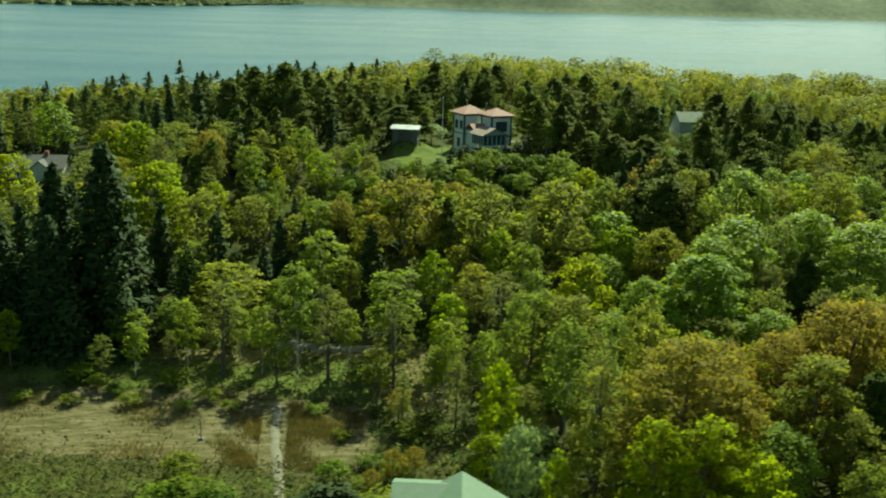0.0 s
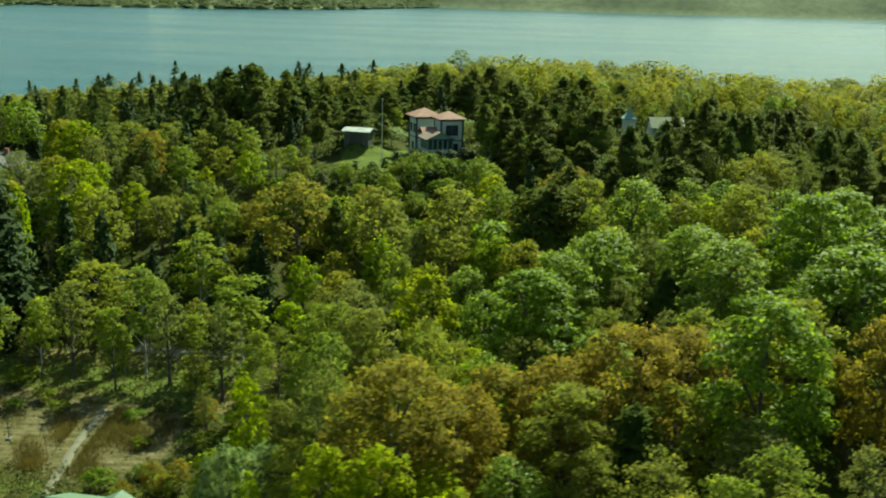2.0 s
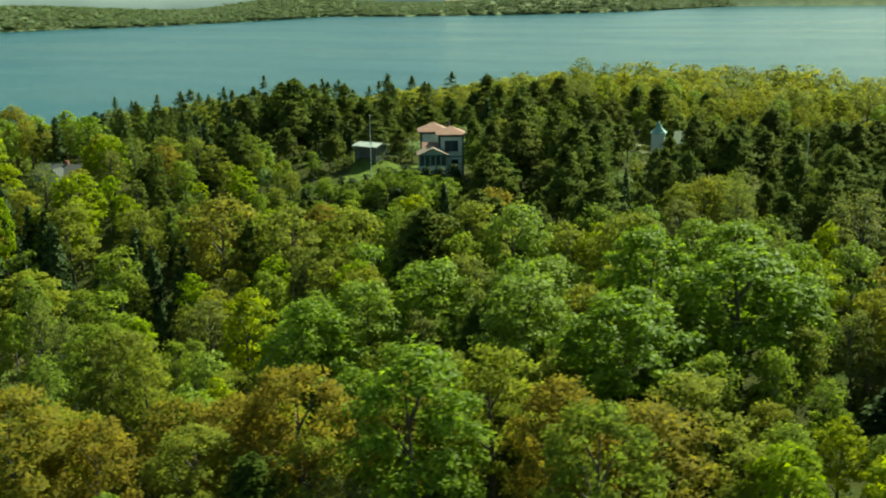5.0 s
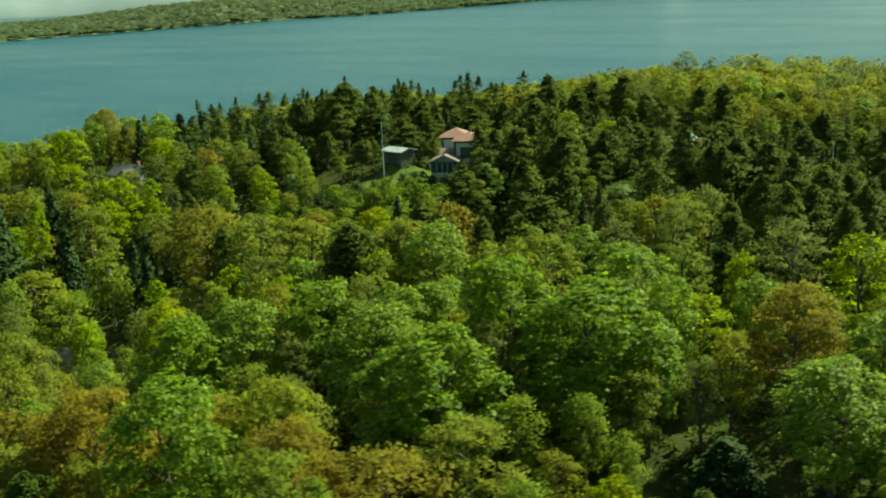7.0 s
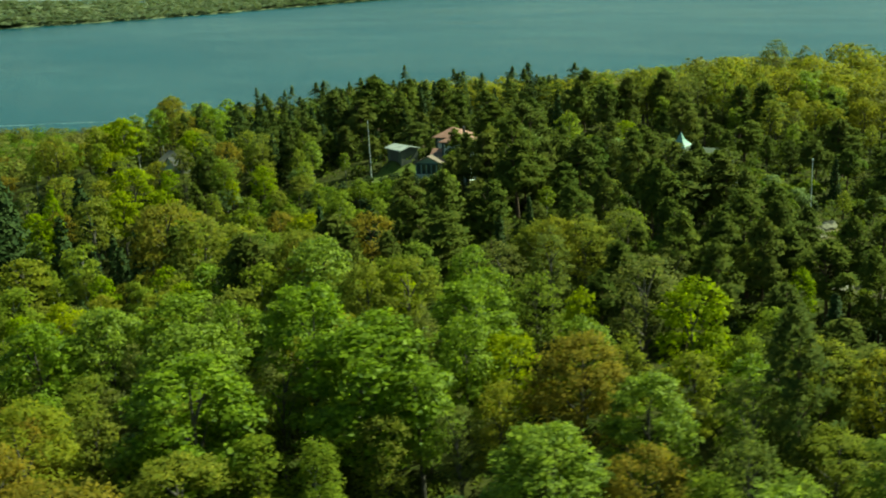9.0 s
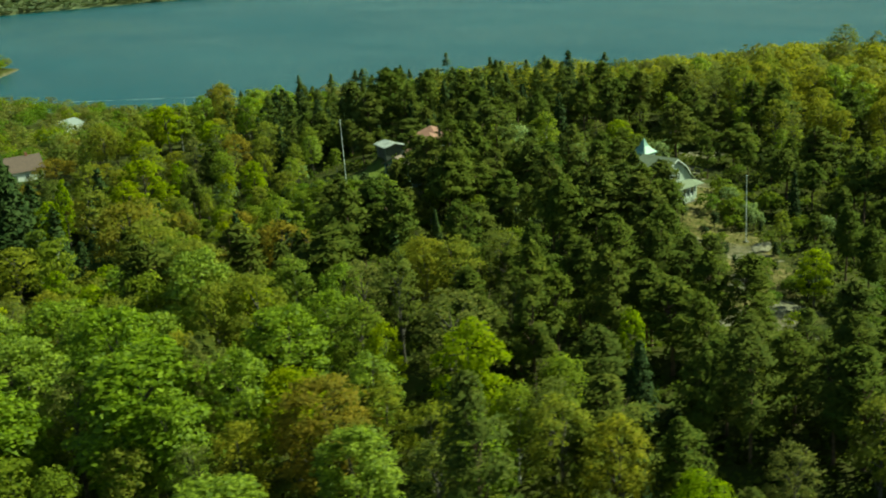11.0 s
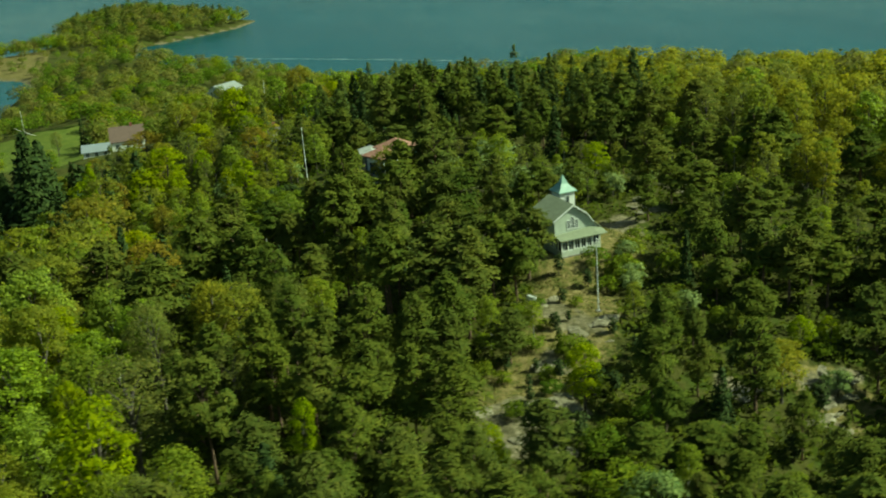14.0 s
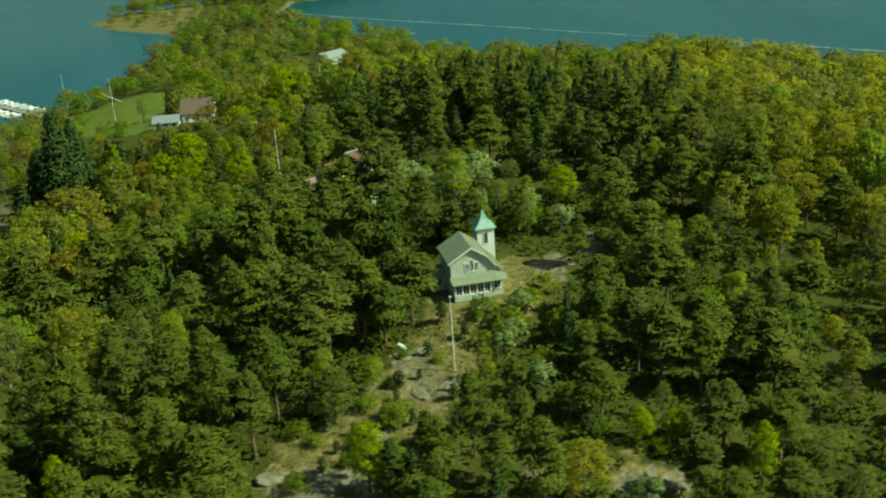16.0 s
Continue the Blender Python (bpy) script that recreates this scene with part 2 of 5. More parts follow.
def shards(centres, outward, size, rng, flat=0.6, stretch=1.4, slim=0.55, own=0.45):
    """One three-cornered spray at every centre: corners, faces, and the way each corner is shaded (the crown's round, and the spray's own lie)."""
    n = len(centres)
    outward = outward / (np.linalg.norm(outward, axis=1, keepdims=True) + 1e-9)
    nrm = outward + rng.normal(0, flat, (n, 3))
    nrm /= np.linalg.norm(nrm, axis=1, keepdims=True) + 1e-9
    nrm *= np.where((nrm * outward).sum(1) < 0, -1, 1)[:, None]
    side = np.cross(nrm, rng.normal(0, 1, (n, 3)))
    side /= np.linalg.norm(side, axis=1, keepdims=True) + 1e-9
    up = np.cross(nrm, side)
    s = (size * rng.uniform(0.6, 1.35, n))[:, None]
    verts = np.stack([centres + up * s * stretch * 0.6, centres - up * s * stretch * 0.4 - side * s * slim, centres - up * s * stretch * 0.4 + side * s * slim], 1).reshape(-1, 3)
    lie = outward * (1 - own) + nrm * own
    lie /= np.linalg.norm(lie, axis=1, keepdims=True) + 1e-9
    k = np.arange(n) * 3
    return verts, np.stack([k, k + 1, k + 2], 1), np.repeat(lie, 3, 0)


def ball(n, rng):
    v = rng.normal(0, 1, (n, 3))
    return v / (np.linalg.norm(v, axis=1, keepdims=True) + 1e-9)


# ---- trees: unit models of a given height, built once each ----
def broad_points(rng, tall, wide, lobes, per, base=0.3, ragged=0.25, lobe=0.38):
    """Centres and outward directions of the sprays of a broad, uneven crown made of many boughs."""
    cs, ns = [], []
    half = tall * (1 - base) * 0.5
    mid = tall - half
    lean, squash = rng.uniform(0, 6.283), rng.uniform(0.86, 1.0)
    for i in range(lobes):
        up = 1 - 1.7 * (i + 0.5) / lobes             # from the top down
        a = i * 2.4 + rng.uniform(-0.6, 0.6)
        flat = math.sqrt(max(0.0, 1 - up * up)) * rng.uniform(0.68, 1.08)
        r = wide * lobe * rng.uniform(0.7, 1.35)
        c = np.array([math.cos(a) * flat * (wide - r * 0.55), math.sin(a) * flat * (wide - r * 0.55) * squash, mid + up * (half - r * 0.6) * rng.uniform(0.9, 1.04)])
        d = ball(per, rng)
        d[:, 2] = np.where(d[:, 2] < -0.35, -d[:, 2] * 0.6, d[:, 2])
        pts = c + d * r * rng.uniform(1 - ragged, 1.12, per)[:, None] * np.array([1.08, 1.08, 0.74])
        away = pts - np.array([0, 0, mid - half * 0.3])
        away /= np.linalg.norm(away, axis=1, keepdims=True) + 1e-9
        cs.append(pts)
        ns.append(d * 0.5 + away * 0.5 + np.array([0, 0, 0.55]))
    turn = np.array([[math.cos(lean), -math.sin(lean), 0], [math.sin(lean), math.cos(lean), 0], [0, 0, 1]])
    return np.concatenate(cs) @ turn, np.concatenate(ns) @ turn


def trunk_and_limbs(name, rng, tall, wide, r, material, base=0.3, limbs=6):
    lean = rng.normal(0, 0.03 * tall, 2)
    spine = [(lean[0] * t * t, lean[1] * t * t, tall * t * 0.86 - 0.6 * (t == 0)) for t in (0, 0.08, 0.3, 0.6, 1.0)]
    tubes = [tube(spine, [r * 1.35, r, r * 0.8, r * 0.5, r * 0.12], 7)]
    for i in range(limbs):
        t = base + (0.85 - base) * (i + rng.random() * 0.6) / limbs
        a = i * 2.4 + rng.random()
        z0 = tall * t * 0.86
        out = wide * rng.uniform(0.4, 0.72) * (1.1 - t * 0.5)
        up = tall * rng.uniform(0.08, 0.2)
        px, py = lean * t * t
        pts = [(px, py, z0), (px + math.cos(a) * out * 0.5, py + math.sin(a) * out * 0.5, z0 + up * 0.7), (px + math.cos(a) * out, py + math.sin(a) * out, z0 + up * 1.3)]
        tubes.append(tube(pts, [r * 0.45, r * 0.28, r * 0.06], 5))
    return join_tubes(name, tubes, material)


def broad_model(seed, tall, wide, lobes, per, size, leaves, wood=BARK, base=0.3, ragged=0.25, lobe=0.38, limbs=6, girth=0.02, flat=0.5, own=0.45):
    rng = np.random.default_rng(seed)
    c, n = broad_points(rng, tall, wide, lobes, per, base, ragged, lobe)
    v, f, lie = shards(c, n, size, rng, flat, 1.5, own=own)
    return trunk_and_limbs("trunk", rng, tall, wide, tall * girth, wood, base, limbs), mesh_from("crown", v, f, leaves, facing=lie), tall


def pine_points(rng, tall, wide, puffs, per, base=0.42):
    """Clouds of needles that close into an irregular rounded crown."""
    cs, ns = [], []
    bend = rng.normal(0, 0.16, 2) * wide
    lop, heavy = rng.uniform(0.1, 0.42), rng.uniform(0, 6.283)
    for i in range(puffs):
        t = (i + rng.random()) / puffs
        z = tall * (base + (0.95 - base) * t)
        girth = wide * float(np.interp(t, (0, 0.25, 0.6, 0.85, 1), (0.6, 1.0, 0.84, 0.5, 0.1)))
        reach = girth * math.sqrt(rng.uniform(0.1, 1.0)) * 0.74
        a = i * 2.4 + rng.random() * 1.1
        reach *= (1 + lop * math.cos(a - heavy)) * (1.25 if rng.random() < 0.15 else 1.0)
        r = wide * rng.uniform(0.24, 0.44) * (1.08 - 0.36 * t)
        c = np.array([math.cos(a) * reach + bend[0] * t, math.sin(a) * reach + bend[1] * t, z - reach * 0.12 + rng.normal(0, 0.014) * tall])
        d = ball(per, rng)
        d[:, 2] = np.where(d[:, 2] < (-0.3 if t < 0.75 else -0.8), -d[:, 2], d[:, 2])
        q = d * rng.uniform(0.45, 1.0, per)[:, None] ** 0.7 * rng.uniform(0.8, 1.25, per)[:, None]
        tilt = q[:, 0] * math.cos(a) + q[:, 1] * math.sin(a)
        cs.append(c + q * np.array([r, r, r * rng.uniform(0.5, 0.8)]) + np.outer(tilt, [0, 0, r * rng.uniform(0.05, 0.5) * (1 - t)]))
        out = cs[-1] - np.array([bend[0] * t, bend[1] * t, tall * (base + (1 - base) * 0.3)])
        out /= np.linalg.norm(out, axis=1, keepdims=True) + 1e-9
        ns.append(d * np.array([0.35, 0.35, 0.5]) + out * 0.7 + np.array([0, 0, 0.5]))
    # the dense leader at the top
    u, a = rng.random(per * 3) ** 0.8, rng.uniform(0, 6.283, per * 3)
    r = wide * (0.06 + 0.36 * (1 - u)) * rng.uniform(0.3, 1.0, per * 3)
    tip = np.stack([np.cos(a) * r + bend[0], np.sin(a) * r + bend[1], tall * (0.80 + 0.19 * u)], 1)
    cs.append(tip)
    ns.append(np.stack([np.cos(a), np.sin(a), np.full(per * 3, 0.8)], 1))
    return np.concatenate(cs), np.concatenate(ns)


def pine_model(seed, tall, wide, puffs=26, per=54, size=0.30, base=0.34):
    rng = np.random.default_rng(seed)
    c, n = pine_points(rng, tall, wide, puffs, per, base)
    v, f, lie = shards(c, n * np.array([0.7, 0.7, 1.0]), size, rng, 0.42, 2.6, 0.42, own=0.3)
    return trunk_and_limbs("trunk", rng, tall * 1.08, wide, tall * 0.015, PINEBARK, 0.4, 7), mesh_from("crown", v, f, PINE, facing=lie), tall


def spruce_points(rng, tall, wide, tiers, per):
    cs, ns = [], []
    for i in range(tiers):
        t = i / tiers
        r = wide * (1 - t) ** 0.68 * rng.uniform(0.72, 1.12) + 0.12
        k = max(5, int(per * (1 - t * 0.75)))
        a = rng.uniform(0, 6.283, k)
        q = rng.uniform(0.35, 1.0, k)
        z = tall * (0.08 + 0.92 * t) - q * r * 0.34 + rng.normal(0, 0.012 * tall, k)
        cs.append(np.stack([np.cos(a) * r * q, np.sin(a) * r * q, z], 1))
        ns.append(np.stack([np.cos(a) * 0.6, np.sin(a) * 0.6, np.full(k, 0.8)], 1))
    return np.concatenate(cs), np.concatenate(ns)


def spruce_model(seed, tall, wide, tiers=26, per=46, size=0.55):
    rng = np.random.default_rng(seed)
    c, n = spruce_points(rng, tall, wide, tiers, per)
    v, f, lie = shards(c, n, size, rng, 0.45, 1.9)
    r = tall * 0.014
    return join_tubes("trunk", [tube([(0, 0, -0.5), (0, 0, tall * 0.4), (0, 0, tall * 0.99)], [r * 1.2, r * 0.8, 0.03], 6)], PINEBARK), mesh_from("crown", v, f, SPRUCE, facing=lie), tall


def models(k, near):
    """The tree models; near: the finer ones for the trees that the way passes closely."""
    n, z = (1.7, 0.82) if near else (1.0, 1.06)

    def per(v):
        return int(v * n)
    return {
        "maple_tree": [broad_model(10 + i, 15, 4.5, 42, per(52), 0.36 * z, MAPLE, base=0.12, lobe=0.27, flat=0.5, ragged=0.35, own=0.7) for i in range(k)],
        "lime_tree": [broad_model(20 + i, 14, 4.1, 34, per(48), 0.38 * z, LIME, base=0.15, lobe=0.28, ragged=0.4) for i in range(3)],
        "oak_tree": [broad_model(30 + i, 15, 4.2, 36, per(46), 0.33 * z, OAK, base=0.16, ragged=0.6, limbs=8, flat=0.8, lobe=0.29) for i in range(k)],
        "golden_oak_tree": [broad_model(35 + i, 15, 4.2, 36, per(46), 0.34 * z, GOLD, base=0.16, ragged=0.55, limbs=8, flat=0.8, lobe=0.29) for i in range(2)],
        "copper_oak_tree": [broad_model(40 + i, 14, 4.9, 40, per(50), 0.33 * z, BRONZE, base=0.16, ragged=0.6, limbs=9, flat=0.85, lobe=0.28) for i in range(3)],
        "birch_tree": [broad_model(50 + i, 13, 2.9, 18, per(74), 0.32 * z, BIRCH, wood=BIRCHBARK, base=0.22, ragged=0.45, lobe=0.46, girth=0.013, limbs=7) for i in range(3)],
        "ash_tree": [broad_model(60 + i, 16, 4.0, 36, per(44), 0.27 * z, ASH, base=0.2, ragged=0.7, limbs=12, flat=0.9, lobe=0.3) for i in range(3)],
        "pine_tree": [pine_model(70 + i, 12, 2.9 + 0.3 * (i % 4), puffs=36 + 4 * (i % 3), per=per(42), size=0.31 * z, base=0.32 + 0.06 * (i % 3)) for i in range(7)],
        "spruce_tree": [spruce_model(80 + i, 14, 3.5, per=per(44), size=0.55 * z) for i in range(2)],
        "blossom_tree": [broad_model(90, 6, 3.0, 12, per(80), 0.30 * z, BLOSSOM, base=0.15, limbs=6, ragged=0.5, flat=0.9)],
        "juniper": [broad_model(95, 3.2, 0.75, 12, 40, 0.20, JUNIPER, base=0.03, lobe=0.55, limbs=2)],
        "bush": [broad_model(97 + i, 2.4, 1.7, 12, per(42), 0.21 * z, BUSH, base=0.02, limbs=4, girth=0.02) for i in range(2)],
    }


MODELS, NEAR_MODELS = models(3, False), models(4, True)
GRAND = {
    "maple_tree": [broad_model(110 + i, 15, 4.5, 66, 130, 0.245, MAPLE, base=0.08, lobe=0.23, flat=0.5, ragged=0.5, own=0.8) for i in range(2)],
    "copper_oak_tree": [broad_model(114 + i, 14, 4.9, 60, 110, 0.23, BRONZE, base=0.12, ragged=0.6, limbs=10, flat=0.85, lobe=0.23) for i in range(2)],
    "oak_tree": [broad_model(118 + i, 15, 4.2, 58, 105, 0.22, OAK, base=0.12, ragged=0.6, limbs=10, flat=0.8, lobe=0.23) for i in range(2)],
}
TALL_SPRUCES = [spruce_model(86 + i, 28, 8.6, tiers=44, per=150, size=0.72) for i in range(2)]
NEARBY = [(-2, 78), (60, 84), (128, 150), (134, 250), (92, 262), (76, 205), (50, 176), (20, 145), (-2, 118)]
LABELS = {
    "maple_tree": ("full round maple tree in pale green spring leaf", "tree", "maples of the wood"),
    "lime_tree": ("bright yellow-green broadleaf tree in fresh leaf", "tree", "lime trees of the wood"),
    "oak_tree": ("spreading oak tree with thin olive-yellow young leaves", "tree", "oaks of the wood"),
    "golden_oak_tree": ("rounded oak tree with golden-yellow young leaves", "tree", "golden oaks of the wood"),
    "copper_oak_tree": ("broad tree with copper-brown young leaves", "tree", "copper trees of the wood"),
    "birch_tree": ("slender light green birch tree with pale trunk", "tree", "birches of the wood"),
    "ash_tree": ("half-bare grey-brown tree with opening buds", "tree", "bare trees of the wood"),
    "pine_tree": ("dark olive pine tree with layered crown and bare trunk", "tree", "pines on the rocky hill"),
    "spruce_tree": ("dark pointed spruce tree with drooping branches", "tree", "spruces of the wood"),
    "blossom_tree": ("low tree covered in whitish spring blossom", "tree", "blossoming trees"),
    "juniper": ("narrow dark juniper bush standing on rock", "bush", "junipers on the rocks"),
    "bush": ("low rounded green bush at the wood's edge", "bush", "bushes"),
}
SPREAD = {"maple_tree": 4.6, "lime_tree": 4.2, "oak_tree": 4.4, "golden_oak_tree": 4.4, "copper_oak_tree": 4.9, "birch_tree": 3.0, "ash_tree": 4.1, "pine_tree": 3.0, "spruce_tree": 3.5, "blossom_tree": 3.1}
COUNT = {}


def plant(kind, px, py, tall, wide=1.0, rng=None, top=None, radius=None):
    """One tree with its trunk and crown, standing on the ground; top: the height of its tip; radius: of its crown."""
    rng = rng or np.random.default_rng(int(px * 13 + py * 7) & 0xffff)
    kinds = (NEAR_MODELS if outside(px, py, NEARBY) < 0 else MODELS)[kind]
    if kind in GRAND and radius is not None and radius > 3.8 and outside(px, py, NEARBY) < 0:
        kinds = GRAND[kind]
    trunk, crown, unit = kinds[int(rng.integers(len(kinds)))]
    z = ground(px, py)
    if top is not None:
        tall = max(3.0, top - z)
    if kind == "spruce_tree" and tall > 18:
        trunk, crown, unit = TALL_SPRUCES[int(rng.integers(2))]
    s = tall / unit
    w = s * wide if radius is None else (1.14 if kind in GRAND else 1.0) * radius / (8.6 if unit == 28 else SPREAD[kind])
    ob = new(kind)
    ob.matrix_world = Matrix.LocRotScale((px, py, z), Euler((0, 0, rng.uniform(0, 6.283))), (w, w, s))
    tagged(ob, *LABELS[kind])
    for name, me in (("trunk", trunk), ("crown", crown)):
        new(name, me).parent = ob
    COUNT[kind] = COUNT.get(kind, 0) + 1
    return ob


# ---- ground, water and far shore ----
def ground_material():
    m = Nodes("forest floor, grass and bare rock")
    pos = m.place()
    floor = m.ramp(m.noise(0.25, 5.0), (0.3, (0.028, 0.036, 0.008)), (0.5, (0.066, 0.066, 0.017)), (0.7, (0.05, 0.072, 0.012)))
    mp = m.add("ShaderNodeMapping")
    mp.inputs["Scale"].default_value = (0.22, 1.0, 1.0)
    mp.inputs["Rotation"].default_value = (0, 0, radians(-8))
    m.link(pos, mp.inputs[0])
    dry = m.ramp(m.noise(1.1, 6.0, mp.outputs[0], 0.65), (0.30, (0.050, 0.052, 0.016)), (0.48, (0.115, 0.098, 0.042)), (0.68, (0.185, 0.155, 0.085)))
    rock = m.ramp(m.noise(0.7, 6.0, rough=0.65), (0.36, (0.075, 0.07, 0.035)), (0.52, (0.155, 0.135, 0.078)), (0.70, (0.28, 0.245, 0.16)))
    heath = m.ramp(m.noise(0.8, 6.0, rough=0.62), (0.34, (0.075, 0.085, 0.02)), (0.50, (0.15, 0.125, 0.045)), (0.68, (0.25, 0.20, 0.09)))
    grass = m.ramp(m.noise(0.4, 5.0), (0.3, (0.075, 0.105, 0.018)), (0.7, (0.13, 0.155, 0.03)))

    def zone(name):
        a = m.add("ShaderNodeAttribute")
        a.attribute_name = name
        return a.outputs["Fac"]
    edge = m.maths("MULTIPLY", m.maths("SUBTRACT", m.noise(0.35, 4.0), 0.5), 1.4)
    c = floor
    for name, kind in (("dry_field", dry), ("heath", heath), ("lawn", grass), ("rock", rock)):
        f = m.maths("ADD", zone(name), m.maths("MULTIPLY", edge, m.maths("MULTIPLY", zone(name), m.maths("SUBTRACT", 2.0, zone(name)))))
        s = m.ramp(f, (0.42, (0, 0, 0)), (0.58, (1, 1, 1)))
        c = m.mix(s, c, kind)
    m.bump(m.noise(1.3, 6.0), 0.7, 0.4)
    m.bsdf.inputs["Specular IOR Level"].default_value = 0.08
    return m.finish(c, 0.95)


MEADOW = [(-86, 112), (-50, 112.5), (-29, 109.5), (-12, 106), (-5, 111), (-8, 123), (-30, 130), (-70, 131), (-86, 131)]
VILLA_YARD = [(54, 227), (62, 225.5), (67, 223), (76, 219), (83, 213), (88, 206), (97, 203), (101, 208), (96, 217), (84, 227), (70, 233), (64, 240), (50, 246), (44, 240)]
FRONT = [(-92, 82), (-9, 82), (-7, 107), (-29, 109), (-50, 112), (-92, 112)]
BACK_EDGE = [(-95, 133), (-30, 131), (-7, 124), (-4, 139), (-95, 142)]
GLADE = [(-44, 131), (-8, 123), (3, 117), (7, 126), (3, 141), (-10, 145), (-44, 145)]
RED_YARD = [(-9, 208), (-6, 201), (3, 197), (9, 202), (8, 206), (6, 214), (5, 221), (0, 223), (-3, 216), (-8, 213)]
GARDEN = [(-230, 122), (-208, 110), (-182, 114), (-150, 138), (-136, 150), (-144, 158), (-190, 160), (-224, 156)]
ROCKS = [(98.5, 208, 8.5, 5.5), (97, 214, 4, 3), (81, 223, 6, 4), (74, 222, 5, 3.5), (87, 217, 5, 3), (102, 242.5, 5.4, 3.4), (107.5, 240.5, 2.6, 1.8), (100.5, 247, 2.6, 1.8), (50, 244, 7, 4.5), (44, 251, 6, 4), (36, 262, 7, 4), (20, 230, 5, 3), (99, 233, 4, 2.5)]


def soft(d, w):
    return np.clip(0.5 - d / (2 * w), 0, 1)


def rock_zone(px, py):
    z = np.zeros(np.shape(px))
    for x, y, a, b in ROCKS:
        z = np.maximum(z, np.clip(1.15 - ((px - x) / a) ** 2 - ((py - y) / b) ** 2, 0, 1) * 0.8)
    return np.maximum(z, 0.8 * soft(np.abs(outside(px, py, COAST)) - 3, 2) * (np.asarray(px) < -420))


xs = np.concatenate([np.arange(-830, -290, 9.0), np.arange(-290, -140, 6.0), np.arange(-140, 150, 2.5), np.arange(150, 640, 14.0)])
ys = np.concatenate([np.arange(-220, 40, 20.0), np.arange(40, 300, 2.5), np.arange(300, 620, 9.0)])
GX, GY = np.meshgrid(xs, ys)
GZ = height(GX, GY)
lift = rock_zone(GX, GY)
GZ = GZ + np.where(lift > 0, lift * (0.35 + 0.35 * np.sin(GX * 1.1 + GY * 0.6) + 0.25 * np.sin(GY * 1.7 - GX * 0.5)), 0)
nx, ny = len(xs), len(ys)
idx = np.arange(nx * ny).reshape(ny, nx)
quads = np.stack([idx[:-1, :-1], idx[:-1, 1:], idx[1:, 1:], idx[1:, :-1]], -1).reshape(-1, 4)
me = mesh_from("ground", np.stack([GX, GY, GZ], -1).reshape(-1, 3), quads, ground_material(), True)
for key, field in (("dry_field", soft(outside(GX, GY, MEADOW), 5)), ("heath", np.maximum.reduce([soft(outside(GX, GY, VILLA_YARD), 3), soft(np.hypot((GX - 103) / 1.4, GY - 243) - 4.5, 3), soft(outside(GX, GY, GLADE), 4) * 0.62, np.where((GX < -440) & (GX > -618) & (GY < 122), 0.75, 0.0)])),
                   ("lawn", np.maximum.reduce([soft(outside(GX, GY, GARDEN) - 7, 5), soft(outside(GX, GY, RED_YARD), 3), soft(outside(GX, GY, FRONT), 3) * 0.45, soft(outside(GX, GY, BACK_EDGE), 3) * 0.8])), ("rock", lift)):
    me.attributes.new(key, "FLOAT", "POINT").data.foreach_set("value", np.asarray(field, np.float32).ravel())
tagged(new("ground", me), "wooded rocky headland with forest floor, dry meadow and bare rock", "ground", kind="structure")


def water_material():
    m = Nodes("wind-rippled lake water")
    pos = m.place()
    mp = m.add("ShaderNodeMapping")
    mp.inputs["Scale"].default_value = (0.35, 1.0, 1.0)
    mp.inputs["Rotation"].default_value = (0, 0, radians(25))
    m.link(pos, mp.inputs[0])
    small = m.noise(0.55, 4.0, mp.outputs[0], 0.6)
    wide = m.noise(0.012, 4.0, mp.outputs[0], 0.6)
    streak = m.noise(0.0045, 5.0, mp.outputs[0], 0.65)
    h = m.maths("ADD", small, m.maths("MULTIPLY", wide, 0.5))
    m.bump(h, 0.55, 0.5)
    c = m.ramp(wide, (0.35, (0.003, 0.054, 0.074)), (0.65, (0.006, 0.070, 0.094)))
    m.finish(c, 0.22)
    m.link(m.ramp(streak, (0.38, (0.16, 0.16, 0.16)), (0.62, (0.25, 0.25, 0.25))), m.bsdf.inputs["Roughness"])
    m.bsdf.inputs["IOR"].default_value = 1.33
    m.bsdf.inputs["Specular IOR Level"].default_value = 0.205
    return m.mat


bm = bmesh.new()
bmesh.ops.create_grid(bm, x_segments=24, y_segments=24, size=5200)
me = bpy.data.meshes.new("water")
bm.to_mesh(me)
bm.free()
me.materials.append(water_material())
tagged(new("water", me), "broad blue-green lake with wind ripples", "water", kind="structure")

FAR = [(-2050, -900), (-1800, -100), (-1720, 220), (-1760, 470), (-1700, 780), (-1600, 1080), (-1620, 1450), (-1620, 1750), (-1540, 2070), (-1560, 2550), (-1620, 3000), (-1340, 3010), (-1040, 3180), (-800, 3640), (-700, 4200), (-640, 4800)]
rng = np.random.default_rng(5)
strip = []
for (ax, ay), (bx, by) in zip(FAR, FAR[1:]):
    n = max(2, int(math.hypot(bx - ax, by - ay) / 40))
    strip += [(ax + (bx - ax) * i / n, ay + (by - ay) * i / n) for i in range(n)]
strip = np.array(strip)
away = strip / np.linalg.norm(strip, axis=1, keepdims=True)
rows = []
for out, rise in ((-6, -1.0), (0, 0.6), (30, 5), (120, 16), (260, 28), (420, 38), (620, 34)):
    wob = 1 + 0.35 * np.sin(np.arange(len(strip)) * 0.23) + 0.25 * np.sin(np.arange(len(strip)) * 0.071 + 1)
    rows.append(np.column_stack([strip + away * out, np.full(len(strip), rise) * (wob if rise > 1 else 1)]))
fv = np.stack(rows)
fv[2:, :, 2] *= np.where(strip[:, 1] > 3100, 1.7, 1.0)
